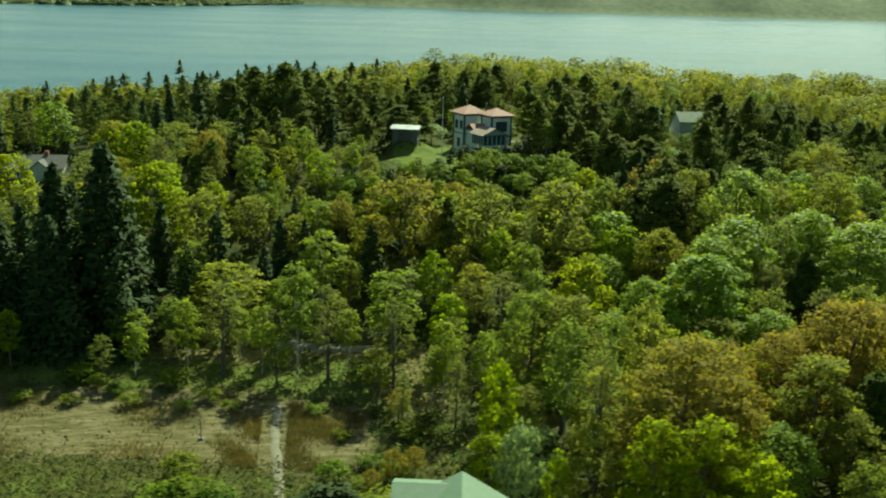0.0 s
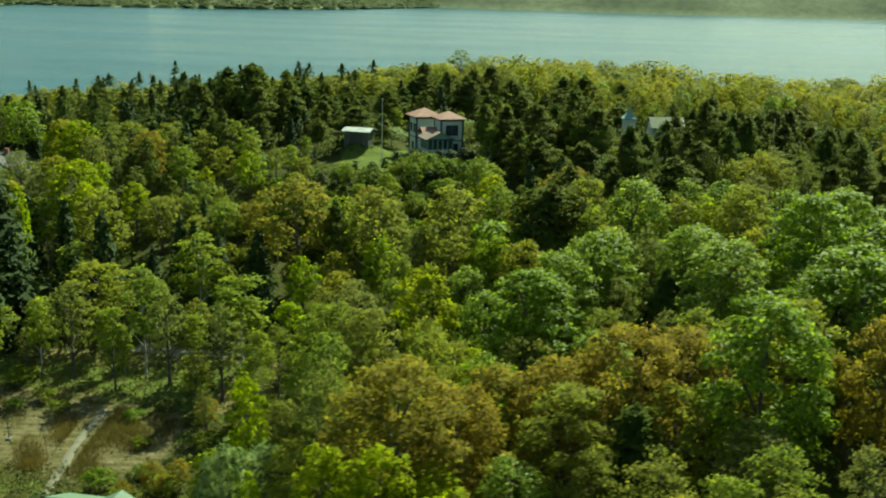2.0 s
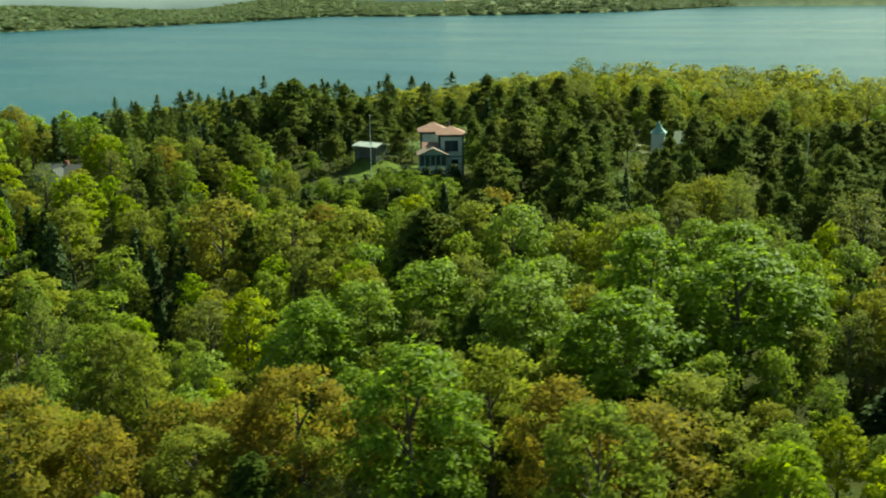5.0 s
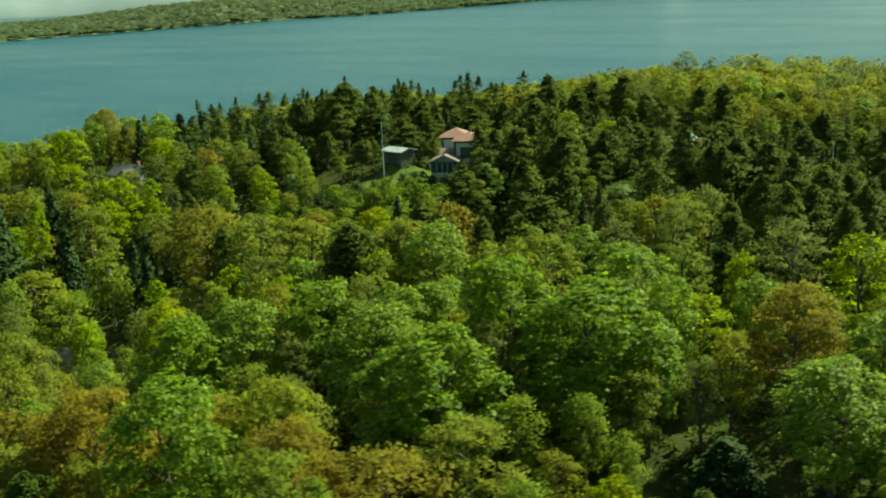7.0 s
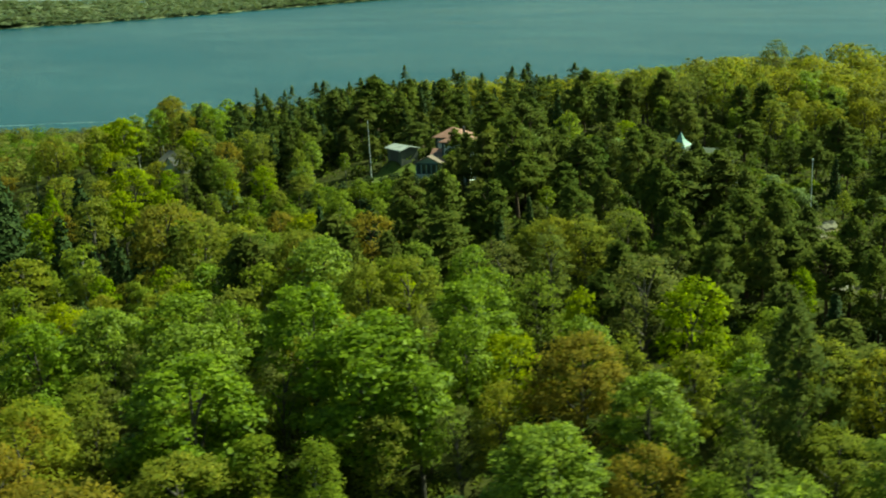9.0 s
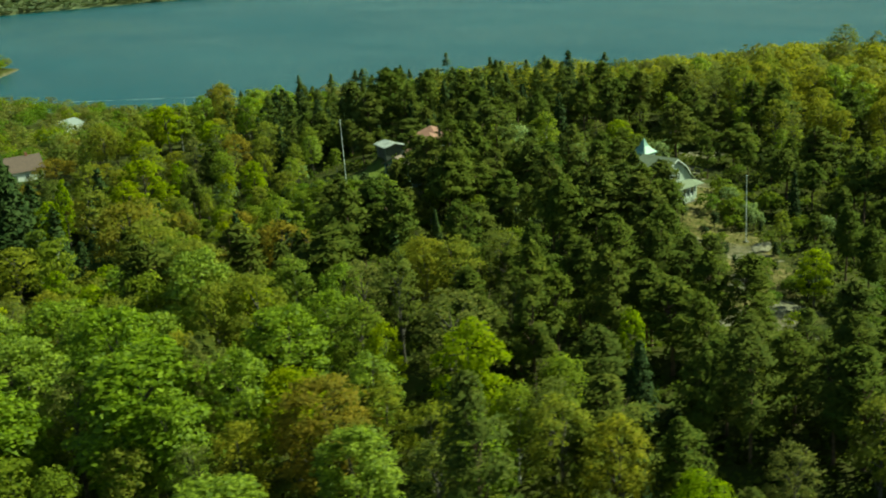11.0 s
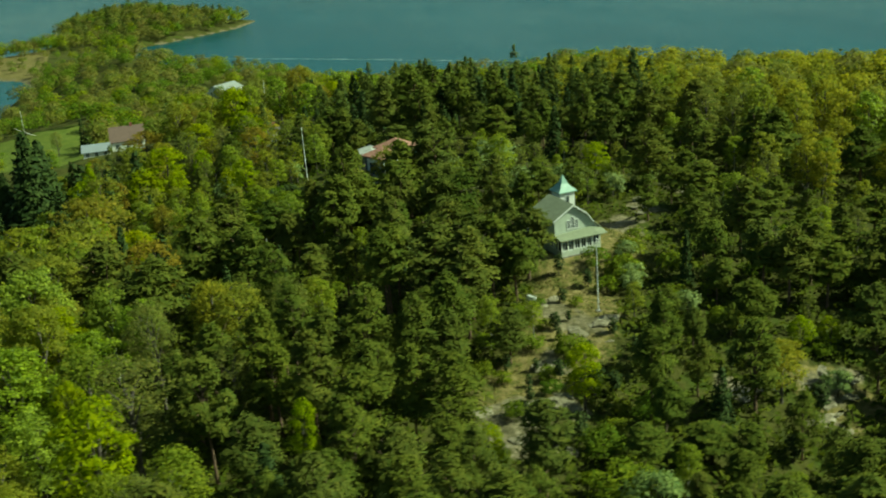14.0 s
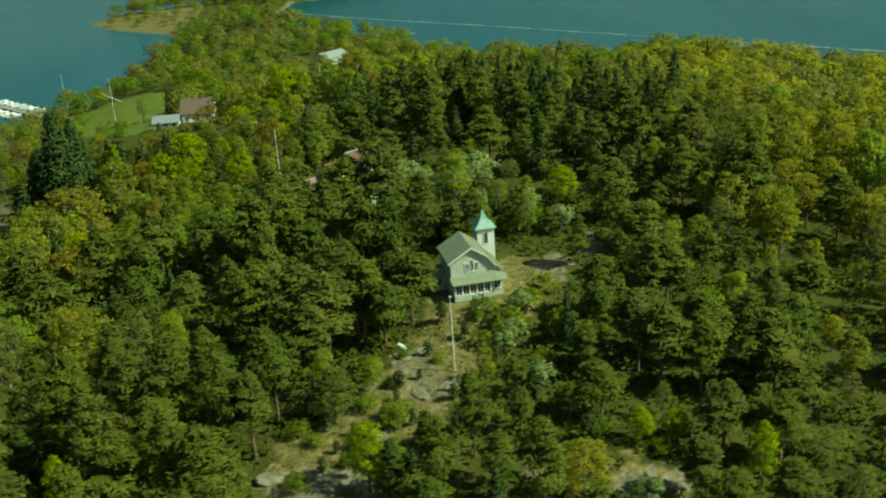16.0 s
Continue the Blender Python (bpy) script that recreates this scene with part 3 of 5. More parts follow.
k = np.arange(fv.shape[0] * fv.shape[1]).reshape(fv.shape[:2])
fq = np.stack([k[:-1, :-1], k[1:, :-1], k[1:, 1:], k[:-1, 1:]], -1).reshape(-1, 4)
far_ground = Nodes("far fields and shore")
tagged(new("far_shore", mesh_from("far_shore", fv.reshape(-1, 3), fq, far_ground.finish(far_ground.ramp(far_ground.noise(0.01, 4.0), (0.4, (0.13, 0.16, 0.07)), (0.6, (0.17, 0.185, 0.08))), 0.95), True)),
       "low wooded shore far across the lake", "shore", kind="structure")
# the low hills that close the far end of the lake
line = np.column_stack([np.linspace(-1900, 3000, 90), 4720 + 60 * np.sin(np.linspace(0, 9, 90))])
crest = 1 + 0.12 * np.sin(np.linspace(0, 31, 90)) + 0.08 * np.sin(np.linspace(2, 77, 90))
hv = np.stack([np.column_stack([line[:, 0], line[:, 1] + out, np.full(90, rise) * (crest if rise > 1 else 1)]) for out, rise in ((-6, -1.0), (0, 0.6), (40, 26), (110, 70), (190, 112))])
hk = np.arange(hv.shape[0] * 90).reshape(-1, 90)
hq = np.stack([hk[:-1, :-1], hk[1:, :-1], hk[1:, 1:], hk[:-1, 1:]], -1).reshape(-1, 4)
far_wood = Nodes("far wooded hills")
tagged(new("far_hills", mesh_from("far_hills", hv.reshape(-1, 3), hq, far_wood.finish(far_wood.ramp(far_wood.noise(0.03, 5.0, rough=0.65), (0.38, (0.085, 0.115, 0.05)), (0.62, (0.15, 0.175, 0.08))), 0.95), True)),
       "low green hills closing the far end of the lake", "hills", kind="structure")
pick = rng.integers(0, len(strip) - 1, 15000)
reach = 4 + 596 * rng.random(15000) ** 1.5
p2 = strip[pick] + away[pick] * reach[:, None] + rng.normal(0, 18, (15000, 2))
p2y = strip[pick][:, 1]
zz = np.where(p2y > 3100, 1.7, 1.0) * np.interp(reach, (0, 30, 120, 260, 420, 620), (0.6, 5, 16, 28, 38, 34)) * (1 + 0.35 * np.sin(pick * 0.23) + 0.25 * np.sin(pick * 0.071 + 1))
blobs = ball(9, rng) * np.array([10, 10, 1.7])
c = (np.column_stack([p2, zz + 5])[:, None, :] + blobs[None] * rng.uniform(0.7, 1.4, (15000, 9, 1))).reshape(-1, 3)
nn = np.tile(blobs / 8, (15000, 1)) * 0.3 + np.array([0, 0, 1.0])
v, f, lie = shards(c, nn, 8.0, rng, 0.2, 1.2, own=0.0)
tagged(new("far_woods", mesh_from("far_woods", v, f, FARLEAF_HAZED, facing=lie)), "green woods along the far shore with haze in the leaf colour", "woods", kind="stuff")

# pale sheet beyond the western shore; its colour stands in for haze and sky
turn = np.radians(np.linspace(24, 96, 96))
rim = np.column_stack([100 - 4550 * np.sin(turn), 100 + 4550 * np.cos(turn)])
swell = 1 + 0.10 * np.sin(turn * 17) + 0.06 * np.sin(turn * 41 + 1)
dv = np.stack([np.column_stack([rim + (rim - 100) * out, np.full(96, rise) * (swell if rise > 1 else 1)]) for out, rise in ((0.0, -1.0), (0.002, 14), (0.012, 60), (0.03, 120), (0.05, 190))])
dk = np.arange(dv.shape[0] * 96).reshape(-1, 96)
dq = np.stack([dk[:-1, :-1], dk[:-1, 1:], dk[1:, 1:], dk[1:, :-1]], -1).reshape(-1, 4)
pale = Nodes("pale haze and sky tone")
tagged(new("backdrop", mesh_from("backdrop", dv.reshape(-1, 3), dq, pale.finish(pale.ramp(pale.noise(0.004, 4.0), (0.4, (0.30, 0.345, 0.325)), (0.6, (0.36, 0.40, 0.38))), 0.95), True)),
       "pale sheet standing in for haze and sky beyond the far shore", "distance", kind="structure")

# ---- trees that stand out: rows of x, y, height of the tip, radius of the crown ----
KEYED = []


def grove(kind, *rows):
    for x, y, top, radius in rows:
        plant(kind, x, y, 0, top=top, radius=radius)
        KEYED.append((x, y, top, radius))


grove("copper_oak_tree",
      (23.9, 90.9, 34.1, 6.3), (29.1, 95.7, 30.1, 4.2), (38, 105, 30, 5.3), (44.6, 105.3, 34.0, 5.4), (51.2, 114, 31, 5.8), (68.9, 106.9, 35.7, 4.5), (-4.3, 162.8, 36.2, 6.6), (95.8, 151.8, 39.3, 4.7))
grove("oak_tree",
      (39.1, 97.3, 30.7, 4.4), (74.5, 99.4, 37.7, 4.6), (12.0, 115.8, 31.1, 4.5), (16.1, 115.2, 30.9, 4.3), (23.9, 109.5, 32.0, 3.1), (60.9, 112.9, 35.6, 5.1), (77.5, 119.7, 32.9, 4.9), (-29.7, 146.8, 25.2, 5.6),
      (-37.4, 164.4, 32.3, 4.6), (-31.1, 174.1, 29.7, 3.6), (-12, 151, 25, 2.0), (8.5, 161.9, 35.2, 4.9), (20.4, 160.9, 36.4, 5.3), (40.2, 159.6, 39.2, 4.3), (60.8, 154.5, 38.9, 3.4), (62.7, 159.3, 39.4, 4.0),
      (78.2, 165.1, 38.1, 3.4), (119.5, 154.6, 35.7, 4.0), (64, 180, 38.6, 2.7), (64, 181.5, 39, 2.7), (70.3, 183.2, 39.9, 3.8), (-51.7, 209.5, 37.4, 4.3))
grove("maple_tree",
      (57.1, 104.1, 37.9, 5.6), (27.9, 130.8, 29.1, 3.2), (34.3, 125, 33.5, 5.6), (37.3, 132.4, 34.3, 4.9), (42.2, 140, 35.3, 5.8), (53.3, 140.8, 36.0, 4.1), (55, 148, 35, 5.3), (56.9, 132.8, 36.7, 5.5),
      (68.4, 140.9, 41.4, 5.4), (70.2, 125.5, 38.1, 6.8), (79.1, 140.6, 40.0, 7.5), (83.5, 148.9, 39.4, 3.0), (85.0, 141.1, 37.2, 3.3), (103.7, 138.4, 37.0, 5.1), (27.3, 152.7, 33.5, 4.2),
      (47.2, 157.3, 39.3, 4.9), (61.3, 171.4, 37.1, 3.0), (70, 165.5, 37.5, 3.3), (76, 157, 39.3, 5.0), (104.7, 150.5, 37.8, 3.9))
grove("golden_oak_tree",
      (32.3, 142.1, 33.2, 4.6), (117.2, 168.2, 37.9, 3.4), (68.0, 180.1, 40.5, 3.5), (102.9, 236.7, 35.3, 2.8))
grove("lime_tree",
      (12.1, 86.8, 24.1, 1.6), (19.7, 82.5, 29.6, 3.0), (23.8, 82.2, 29.6, 3.6), (28, 86, 26.5, 3.6), (29.0, 80.7, 27.1, 2.6), (7.1, 110, 21.5, 1.9), (7.5, 100.7, 27.6, 2.2), (11, 108, 21, 1.7),
      (2.6, 133.7, 25.3, 2.8), (20.1, 133.5, 30.9, 4.3), (-50.1, 161.7, 32.4, 2.1), (85.7, 163.8, 38.2, 2.2), (98.4, 166.4, 41.1, 4.2), (-77.3, 187.9, 33.8, 4.4), (-48.3, 178.5, 34.9, 5.2),
      (-21.7, 193.4, 34.9, 3.1), (99.2, 186.0, 37.6, 1.5), (-109.0, 201.2, 35.4, 5.5), (98.4, 215.8, 37.3, 2.2), (106.9, 202.2, 35.0, 1.6), (95.0, 244.6, 33.5, 1.6))
grove("lime_tree",
      (95.1, 248.4, 32.8, 1.6), (24.4, 251.0, 39.7, 2.8), (102.8, 254.8, 34.8, 1.7))
grove("birch_tree",
      (0.5, 121.5, 21, 1.3), (2, 122, 25, 2.0), (7, 121, 24, 1.8), (9, 112, 22, 1.8), (14.8, 104.5, 31.0, 2.7), (-42.4, 140.8, 19.5, 2.9), (-40, 134.5, 19.5, 1.7), (-36.5, 142.9, 20.3, 2.9),
      (-33, 135.5, 22.5, 2.1), (-23, 136.5, 22, 1.9), (-22.4, 149.9, 22.1, 2.5), (-22, 137.5, 19, 1.2), (-18, 135.5, 28, 2.9), (-10.9, 135.4, 22.1, 1.9), (-4.7, 136.0, 27.6, 4.4), (12.8, 128, 25, 2.2),
      (13.8, 148.0, 29.2, 2.7), (88.9, 127.2, 31.0, 2.0), (-36.1, 152.5, 26.5, 2.8), (-31, 152, 22, 1.5), (-19.4, 172.5, 29.8, 2.9), (-16.4, 152.2, 28.9, 4.0))
grove("birch_tree",
      (22.2, 205.3, 40.5, 2.8), (80.5, 217, 35.5, 1.3))
grove("spruce_tree",
      (-168, 155, 23, 2.2), (-33, 156, 31, 3.7), (-23.5, 174.1, 29.9, 1.5), (-20, 160, 29, 2.3), (31.3, 169.5, 39.1, 2.2), (53.6, 190.7, 39.2, 1.2), (55, 183, 38, 1.9), (74.3, 241.3, 38.8, 1.3),
      (-38.3, 290, 45.2, 3.2), (-48, 149.6, 41.5, 8.8), (-56, 151.5, 38, 7.0), (-54, 143, 32, 6.6), (-63, 147, 31.5, 6.6), (-44, 141.5, 27, 4.0), (-67, 141, 26.5, 4.6), (-37, 152.5, 26, 3.4),
      # last two: low dark spruces put in for the shade between the maples
      (-50, 138.5, 24.5, 3.6), (95, 136, 28.5, 4.6), (102, 128, 27, 4.2))
grove("blossom_tree",
      (9.0, 90.0, 25.3, 2.9), (10.5, 97, 22, 4.2), (31.0, 257.2, 35.1, 2.5))
grove("pine_tree",
      (31.2, 158.2, 37.0, 3.4), (35, 154.5, 38.5, 6.5), (38, 166, 38.8, 5.0), (40.9, 167.0, 37.7, 4.2), (53, 173, 40, 5.0), (115.7, 155.4, 44.9, 3.1), (31.2, 187.1, 41.4, 2.6), (32.2, 192.8, 39.8, 2.7),
      (33.1, 185.6, 40.4, 4.0), (35.7, 182.7, 38.4, 2.6), (47.0, 180.1, 43.8, 3.9), (48.4, 185.1, 40.4, 3.0), (63.9, 188.8, 42.8, 2.9), (79.7, 188.2, 42.7, 3.0), (84.4, 184.2, 42.1, 3.4), (85.0, 190.7, 41.1, 3.0),
      (86.5, 195.4, 43.0, 3.5), (88.2, 184.8, 39.4, 3.1), (92.6, 194.2, 38.8, 2.8), (92.8, 194.7, 39.6, 2.8), (93.0, 188.0, 42.2, 3.0), (93.8, 177.2, 42.0, 3.1))
grove("pine_tree",
      (99, 192, 39.5, 4.0), (99.3, 197.0, 41.4, 2.8), (106.5, 189.4, 40.1, 2.6), (114.4, 180.7, 39.5, 2.4), (116.4, 184.6, 40.9, 3.0), (119.3, 194.7, 40.4, 2.9), (-31.2, 207.5, 41.0, 2.6), (-14.8, 215.6, 38.5, 2.9),
      (-8.0, 222.2, 40.7, 4.2), (27.5, 199.5, 41.0, 2.8), (20, 221, 44.5, 3.7), (21.2, 208.1, 43.9, 2.9), (22.5, 216.8, 44.5, 3.8), (25, 206, 43.6, 3.3), (26, 201, 38.5, 2.3), (27, 209, 41, 2.9),
      (27.5, 216, 45, 4.3), (28, 214, 42, 3.2), (31, 204.5, 44.4, 4.1), (31, 205, 40, 2.9), (34, 213, 43.8, 3.4))
grove("pine_tree",
      (38.5, 203.7, 48.2, 3.5), (41, 217, 43, 3.5), (41.5, 201, 44.6, 3.8), (40.5, 206.8, 41, 2.8), (38, 212, 42.2, 3.2), (37.5, 218, 41.6, 2.8), (39.5, 226.5, 44, 2.8), (40, 221, 42.2, 3.0),
      (55.6, 214.9, 41.2, 3.0), (58, 221, 41.5, 2.3), (61.3, 221.3, 43.3, 2.5), (64.3, 222.8, 41.9, 3.9), (66.5, 202.7, 43.7, 3.4), (66.5, 215.5, 43.4, 3.9), (67.5, 216.5, 43, 3.4), (68.2, 201.9, 43.8, 3.0),
      (68.5, 208.5, 44, 4.3), (69.1, 211.7, 40.1, 2.6), (69.5, 219.0, 40.5, 3.5), (72.5, 212, 43.2, 4.1), (77, 210, 42, 3.4))
grove("pine_tree",
      (84.5, 212.5, 37, 2.5), (88.3, 200.5, 41.6, 2.7), (101.2, 200.6, 40.9, 3.5), (101.3, 222.1, 39.4, 2.6), (110.2, 224.0, 32.0, 2.9), (110.4, 216.6, 33.5, 2.5), (111.0, 206.2, 38.6, 3.3), (-19.6, 244.3, 40.8, 3.6),
      (41.5, 230.5, 41, 2.5), (81.5, 248.1, 41.2, 3.1), (84.9, 249.8, 40.8, 3.6), (94.4, 227.0, 39.5, 2.3), (103.9, 248.2, 35.0, 2.8), (104.9, 232.2, 38.9, 3.4), (-14.3, 267.0, 38.8, 3.7), (34.3, 256.4, 43.0, 3.9),
      (47.7, 257.4, 40.1, 4.1), (68.6, 252.9, 42.7, 3.6), (89.5, 261.3, 40.1, 3.8), (49.5, 287.2, 42.2, 3.7))
grove("ash_tree",
      (16.7, 93.9, 32.1, 3.0), (55.0, 94.8, 29.3, 3.9), (-3, 117, 19.5, 1.3), (3.5, 117, 22, 1.7), (-163, 147, 21, 2.5), (-35.5, 136, 18, 1.3), (-28, 134.5, 25.5, 3.3), (-13.5, 132.5, 26, 2.9),
      (-4.5, 127.5, 26, 3.0), (3, 127, 24, 2.1), (10.0, 138.9, 26.9, 3.5), (44.5, 132.5, 31.2, 2.7), (48.3, 141.5, 35.2, 3.3), (81.5, 145.2, 40.7, 1.9), (66, 172, 38.5, 3.4), (73.4, 172.9, 41.3, 2.9),
      (89.8, 169.9, 41.4, 4.8), (112.7, 153.5, 38.9, 3.6), (71.9, 188.8, 40.4, 3.0), (-0.5, 351, 46.5, 4.6))
grove("pine_tree",
      (67.4, 247.8, 39.8, 3.3), (87.1, 253.8, 38.4, 3.1), (86.8, 260.1, 34.1, 3.1), (93.2, 262.3, 35.8, 3.0), (68.3, 255.5, 42.2, 3.5), (71.0, 273.2, 38.1, 3.5), (25.6, 221.4, 47.5, 4.8), (62.5, 212.5, 44.6, 3.1),
      (37, 207.5, 42, 3.0), (39.6, 195.0, 39.2, 3.4), (50, 186.2, 41.8, 3.2), (84.1, 206.1, 41.9, 2.9), (-4.7, 242.9, 42.4, 4.4))
grove("ash_tree",
      (99.1, 262.6, 29.3, 3.2))
grove("oak_tree",
      (23.5, 213.1, 43.8, 2.6))
grove("pine_tree",
      (62, 205, 46.2, 2.8), (96.7, 253, 36.5, 3.2), (99.4, 258, 36, 3.2), (80.5, 256, 40, 3.3), (82.5, 265.5, 38.5, 3.4), (108.5, 249, 33.5, 3.0), (113, 246, 31, 2.9), (113, 254, 31.5, 3.2), (107.5, 256.5, 33, 3.1), (90.5, 241.5, 37, 2.8))
grove("copper_oak_tree",
      (-119, 174.5, 25.5, 5.2), (-150, 188, 25, 4.5))
grove("birch_tree",
      (24.6, 233.1, 43.6, 2.8))

# ---- the woods ----
VILLA_BOX = [(46, 224), (66, 224), (66, 240), (46, 240)]
RED_BOX = [(1, 216), (10, 205), (19, 209), (12, 226), (2, 224)]
LEFT_BOX = [(-88, 200), (-70, 200), (-70, 214), (-88, 214)]
MANOR_BOX = [(-144, 154), (-124, 154), (-124, 176), (-144, 176)]
BOAT_BOX = [(-272, 198), (-250, 198), (-250, 222), (-272, 222)]


def scatter(x0, x1, y0, y1, step, rng, jitter=0.42):
    gx, gy = np.meshgrid(np.arange(x0, x1, step), np.arange(y0, y1, step))
    gx = gx + (np.arange(gx.shape[0]) % 2)[:, None] * step * 0.5
    return (gx + rng.uniform(-jitter, jitter, gx.shape) * step).ravel(), (gy + rng.uniform(-jitter, jitter, gy.shape) * step).ravel()


def open_ground(px, py):
    """True where no tree may stand."""
    shut = outside(px, py, COAST) > -5
    for poly, m in ((MEADOW, 1.0), (FRONT, 1.0), (VILLA_YARD, 0.5), (RED_YARD, 1.0), (GARDEN, 1.0), (VILLA_BOX, 2.5), (RED_BOX, 2.0), (LEFT_BOX, 3.0), (MANOR_BOX, 3.0), (BOAT_BOX, 0.0)):
        shut |= outside(px, py, poly) < m
    for x, y, a, b in ROCKS:
        shut |= ((px - x) / a) ** 2 + ((py - y) / b) ** 2 < 0.8
    return shut


def pinewood(px, py):
    """Positive on the rocky pine hill."""
    south = 181 + np.interp(px, (-100, -60, -10, 14, 22, 40, 60, 90, 130), (40, 30, 30, 22, -3, -12, -8, -6, -14)) + 4 * np.sin(px * 0.21)
    north = np.interp(px, (-100, -50, 0, 60, 90, 130), (258, 290, 281, 273, 264, 260)) + 5 * np.sin(px * 0.19)
    west = -100 + 5 * np.sin(py * 0.2)
    return np.minimum(np.minimum(py - south, north - py), px - west)


# strips where only low growth stands, so that houses and yards lie open: outline and height
LOW = [([(-2, 224), (20, 224), (40, 245), (35, 257), (8, 251), (-5, 240)], 6.5), ([(-18, 184), (6, 182), (21, 180), (20, 204), (14, 208), (-14, 206)], 3.6), ([(-20, 166), (24, 164), (22, 182), (6, 184), (-20, 186)], 8.5), ([(21, 186), (46, 180), (52, 190), (24, 206)], 10.0),
       ([(68, 225), (84, 216), (90, 205), (97, 201), (114, 201), (114, 214), (98, 222), (72, 234)], 4.6), ([(98, 238), (112, 237), (116, 244), (100, 249)], 4.0), ([(60, 234), (72, 233), (84, 230), (84, 240), (66, 246)], 4.0),
       ([(-90, 180), (-64, 180), (-66, 201), (-90, 201)], 8.0), ([(-150, 128), (-96, 128), (-96, 160), (-150, 156)], 5.0), ([(-124, 148), (-92, 152), (-92, 182), (-124, 177)], 4.8), ([(-92, 152), (-70, 154), (-70, 180), (-92, 182)], 8.5), ([(-250, 192), (-225, 188), (-225, 216), (-250, 222)], 6.5), ([(41.5, 188), (50.5, 188), (58.5, 225), (46, 229)], 5.6)]
rng = np.random.default_rng(11)


def allowed(px, py, gap=4.6):
    ok = ~open_ground(px, py) & ~((py < 104) & (px < 2)) & ~((py < 122) & (px < 4)) & ~((px > 128) & (py < 190)) & ~((px > 66) & (py < 104)) & ~((px > 100) & (py < 124)) & ~((py < 92) & (px < 14))
    for kx, ky, _, radius in KEYED:
        ok &= np.hypot(px - kx, py - ky) > gap * 0.55 + radius * 0.5
    return ok


def canopy(px, py):
    """The height of the leaf roof between the trees that stand out, and how surely it is known."""
    top, total = 0.0, 0.0
    for kx, ky, tip, _ in KEYED:
        w = math.exp(-((px - kx) ** 2 + (py - ky) ** 2) / (2 * 7.0 ** 2))
        top, total = top + w * tip, total + w
    return top / max(total, 1e-9), min(1.0, total * 1.6)


px, py = scatter(-112, 150, 150, 306, 6.0, rng)
ok = allowed(px, py, 3.6) & (pinewood(px, py) > 0)
qx, qy = scatter(-112, 150, 84, 306, 6.3, rng)
ok2 = allowed(qx, qy, 5.2) & (pinewood(qx, qy) <= 0)
px, py = np.concatenate([px[ok], qx[ok2]]), np.concatenate([py[ok], qy[ok2]])
hill = pinewood(px, py)
FARX, FARY, FARK = [], [], []
LIMIT = 290
order = np.argsort(np.hypot(px - 90, py - 160))
patch = np.sin(px * 0.13 + 1) + np.sin(py * 0.11 + px * 0.05 + 2)
lows = [(outside(px, py, poly) < 0, h) for poly, h in LOW]
for i in order:
    x, y, u = float(px[i]), float(py[i]), rng.random()
    cap = min([h for hit, h in lows if hit[i]] + [99])
    if hill[i] > 0:
        kind = "pine_tree" if u < 0.72 else "spruce_tree" if u < 0.76 else "birch_tree" if u < 0.85 else "oak_tree" if u < 0.92 else "ash_tree"
        if x < 2 and y > 212:
            kind = "spruce_tree" if u < 0.3 else "pine_tree"
        tall = rng.uniform(6.8, 13.6) + ((2.2 if y > 232 else 0) + (2.5 if x < -30 else 1.4 if x < 0 else 0) if kind == "pine_tree" else 0)
        wide = rng.uniform(0.9, 1.4) if kind == "pine_tree" else 0.95
    else:
        q = u + 0.10 * patch[i]
        kind = ("maple_tree" if q < 0.19 else "oak_tree" if q < 0.46 else "ash_tree" if q < 0.57 else "birch_tree" if q < 0.73 else "copper_oak_tree" if q < 0.81 else "lime_tree" if q < 0.92 else "golden_oak_tree" if q < 1.0 else "pine_tree")
        if x < 20 and y < 205:
            kind = "oak_tree" if q < 0.28 else "ash_tree" if q < 0.44 else "birch_tree" if q < 0.62 else "copper_oak_tree" if q < 0.72 else "golden_oak_tree" if q < 0.81 else "lime_tree" if q < 0.97 else "pine_tree"
        tall = rng.uniform(10.5, 17.0)
        wide = rng.uniform(0.8, 1.1)
        if y > 252:
            kind, tall = ("golden_oak_tree" if u < 0.42 else "oak_tree" if u < 0.75 else "ash_tree" if u < 0.92 else "maple_tree"), (rng.uniform(9.5, 13) if x > 55 else rng.uniform(11, 15) if x > -5 else rng.uniform(6.5, 9.5))
        # more dark spruces here, in part standing in for the shaded wood interior
        if x < -24 and 138 < y < 176 and u < 0.42 or x < 0 and 145 < y < 160 and u < 0.5:
            kind, tall = "spruce_tree", tall * rng.uniform(0.75, 1.15)
        if y < 156 and x < 0:
            tall *= 0.6 if y < 143 else 0.8
    if cap < 5:
        if u < 0.35:
            continue
        kind, tall, wide = ("bush" if u < 0.8 else "juniper"), rng.uniform(1.2, cap), rng.uniform(0.8, 1.3)
    elif tall > cap:
        if hill[i] > 0:
            kind = "birch_tree" if u < 0.3 else "ash_tree" if u < 0.5 else "blossom_tree" if u < 0.62 else kind
        tall = cap * rng.uniform(0.6, 1.0)
        wide *= 1.15
    roof, sure = canopy(x, y)
    if cap > 50 and sure > 0.05:                     # no higher than the leaf roof round about
        tall += (max(5.0, min(tall, roof - ground(x, y) - rng.uniform(0.6, 3.4))) - tall) * sure
    if COUNT.get(kind, 0) >= LIMIT:
        FARX.append(x), FARY.append(y), FARK.append(kind)
        continue
    plant(kind, x, y, tall, wide, rng)


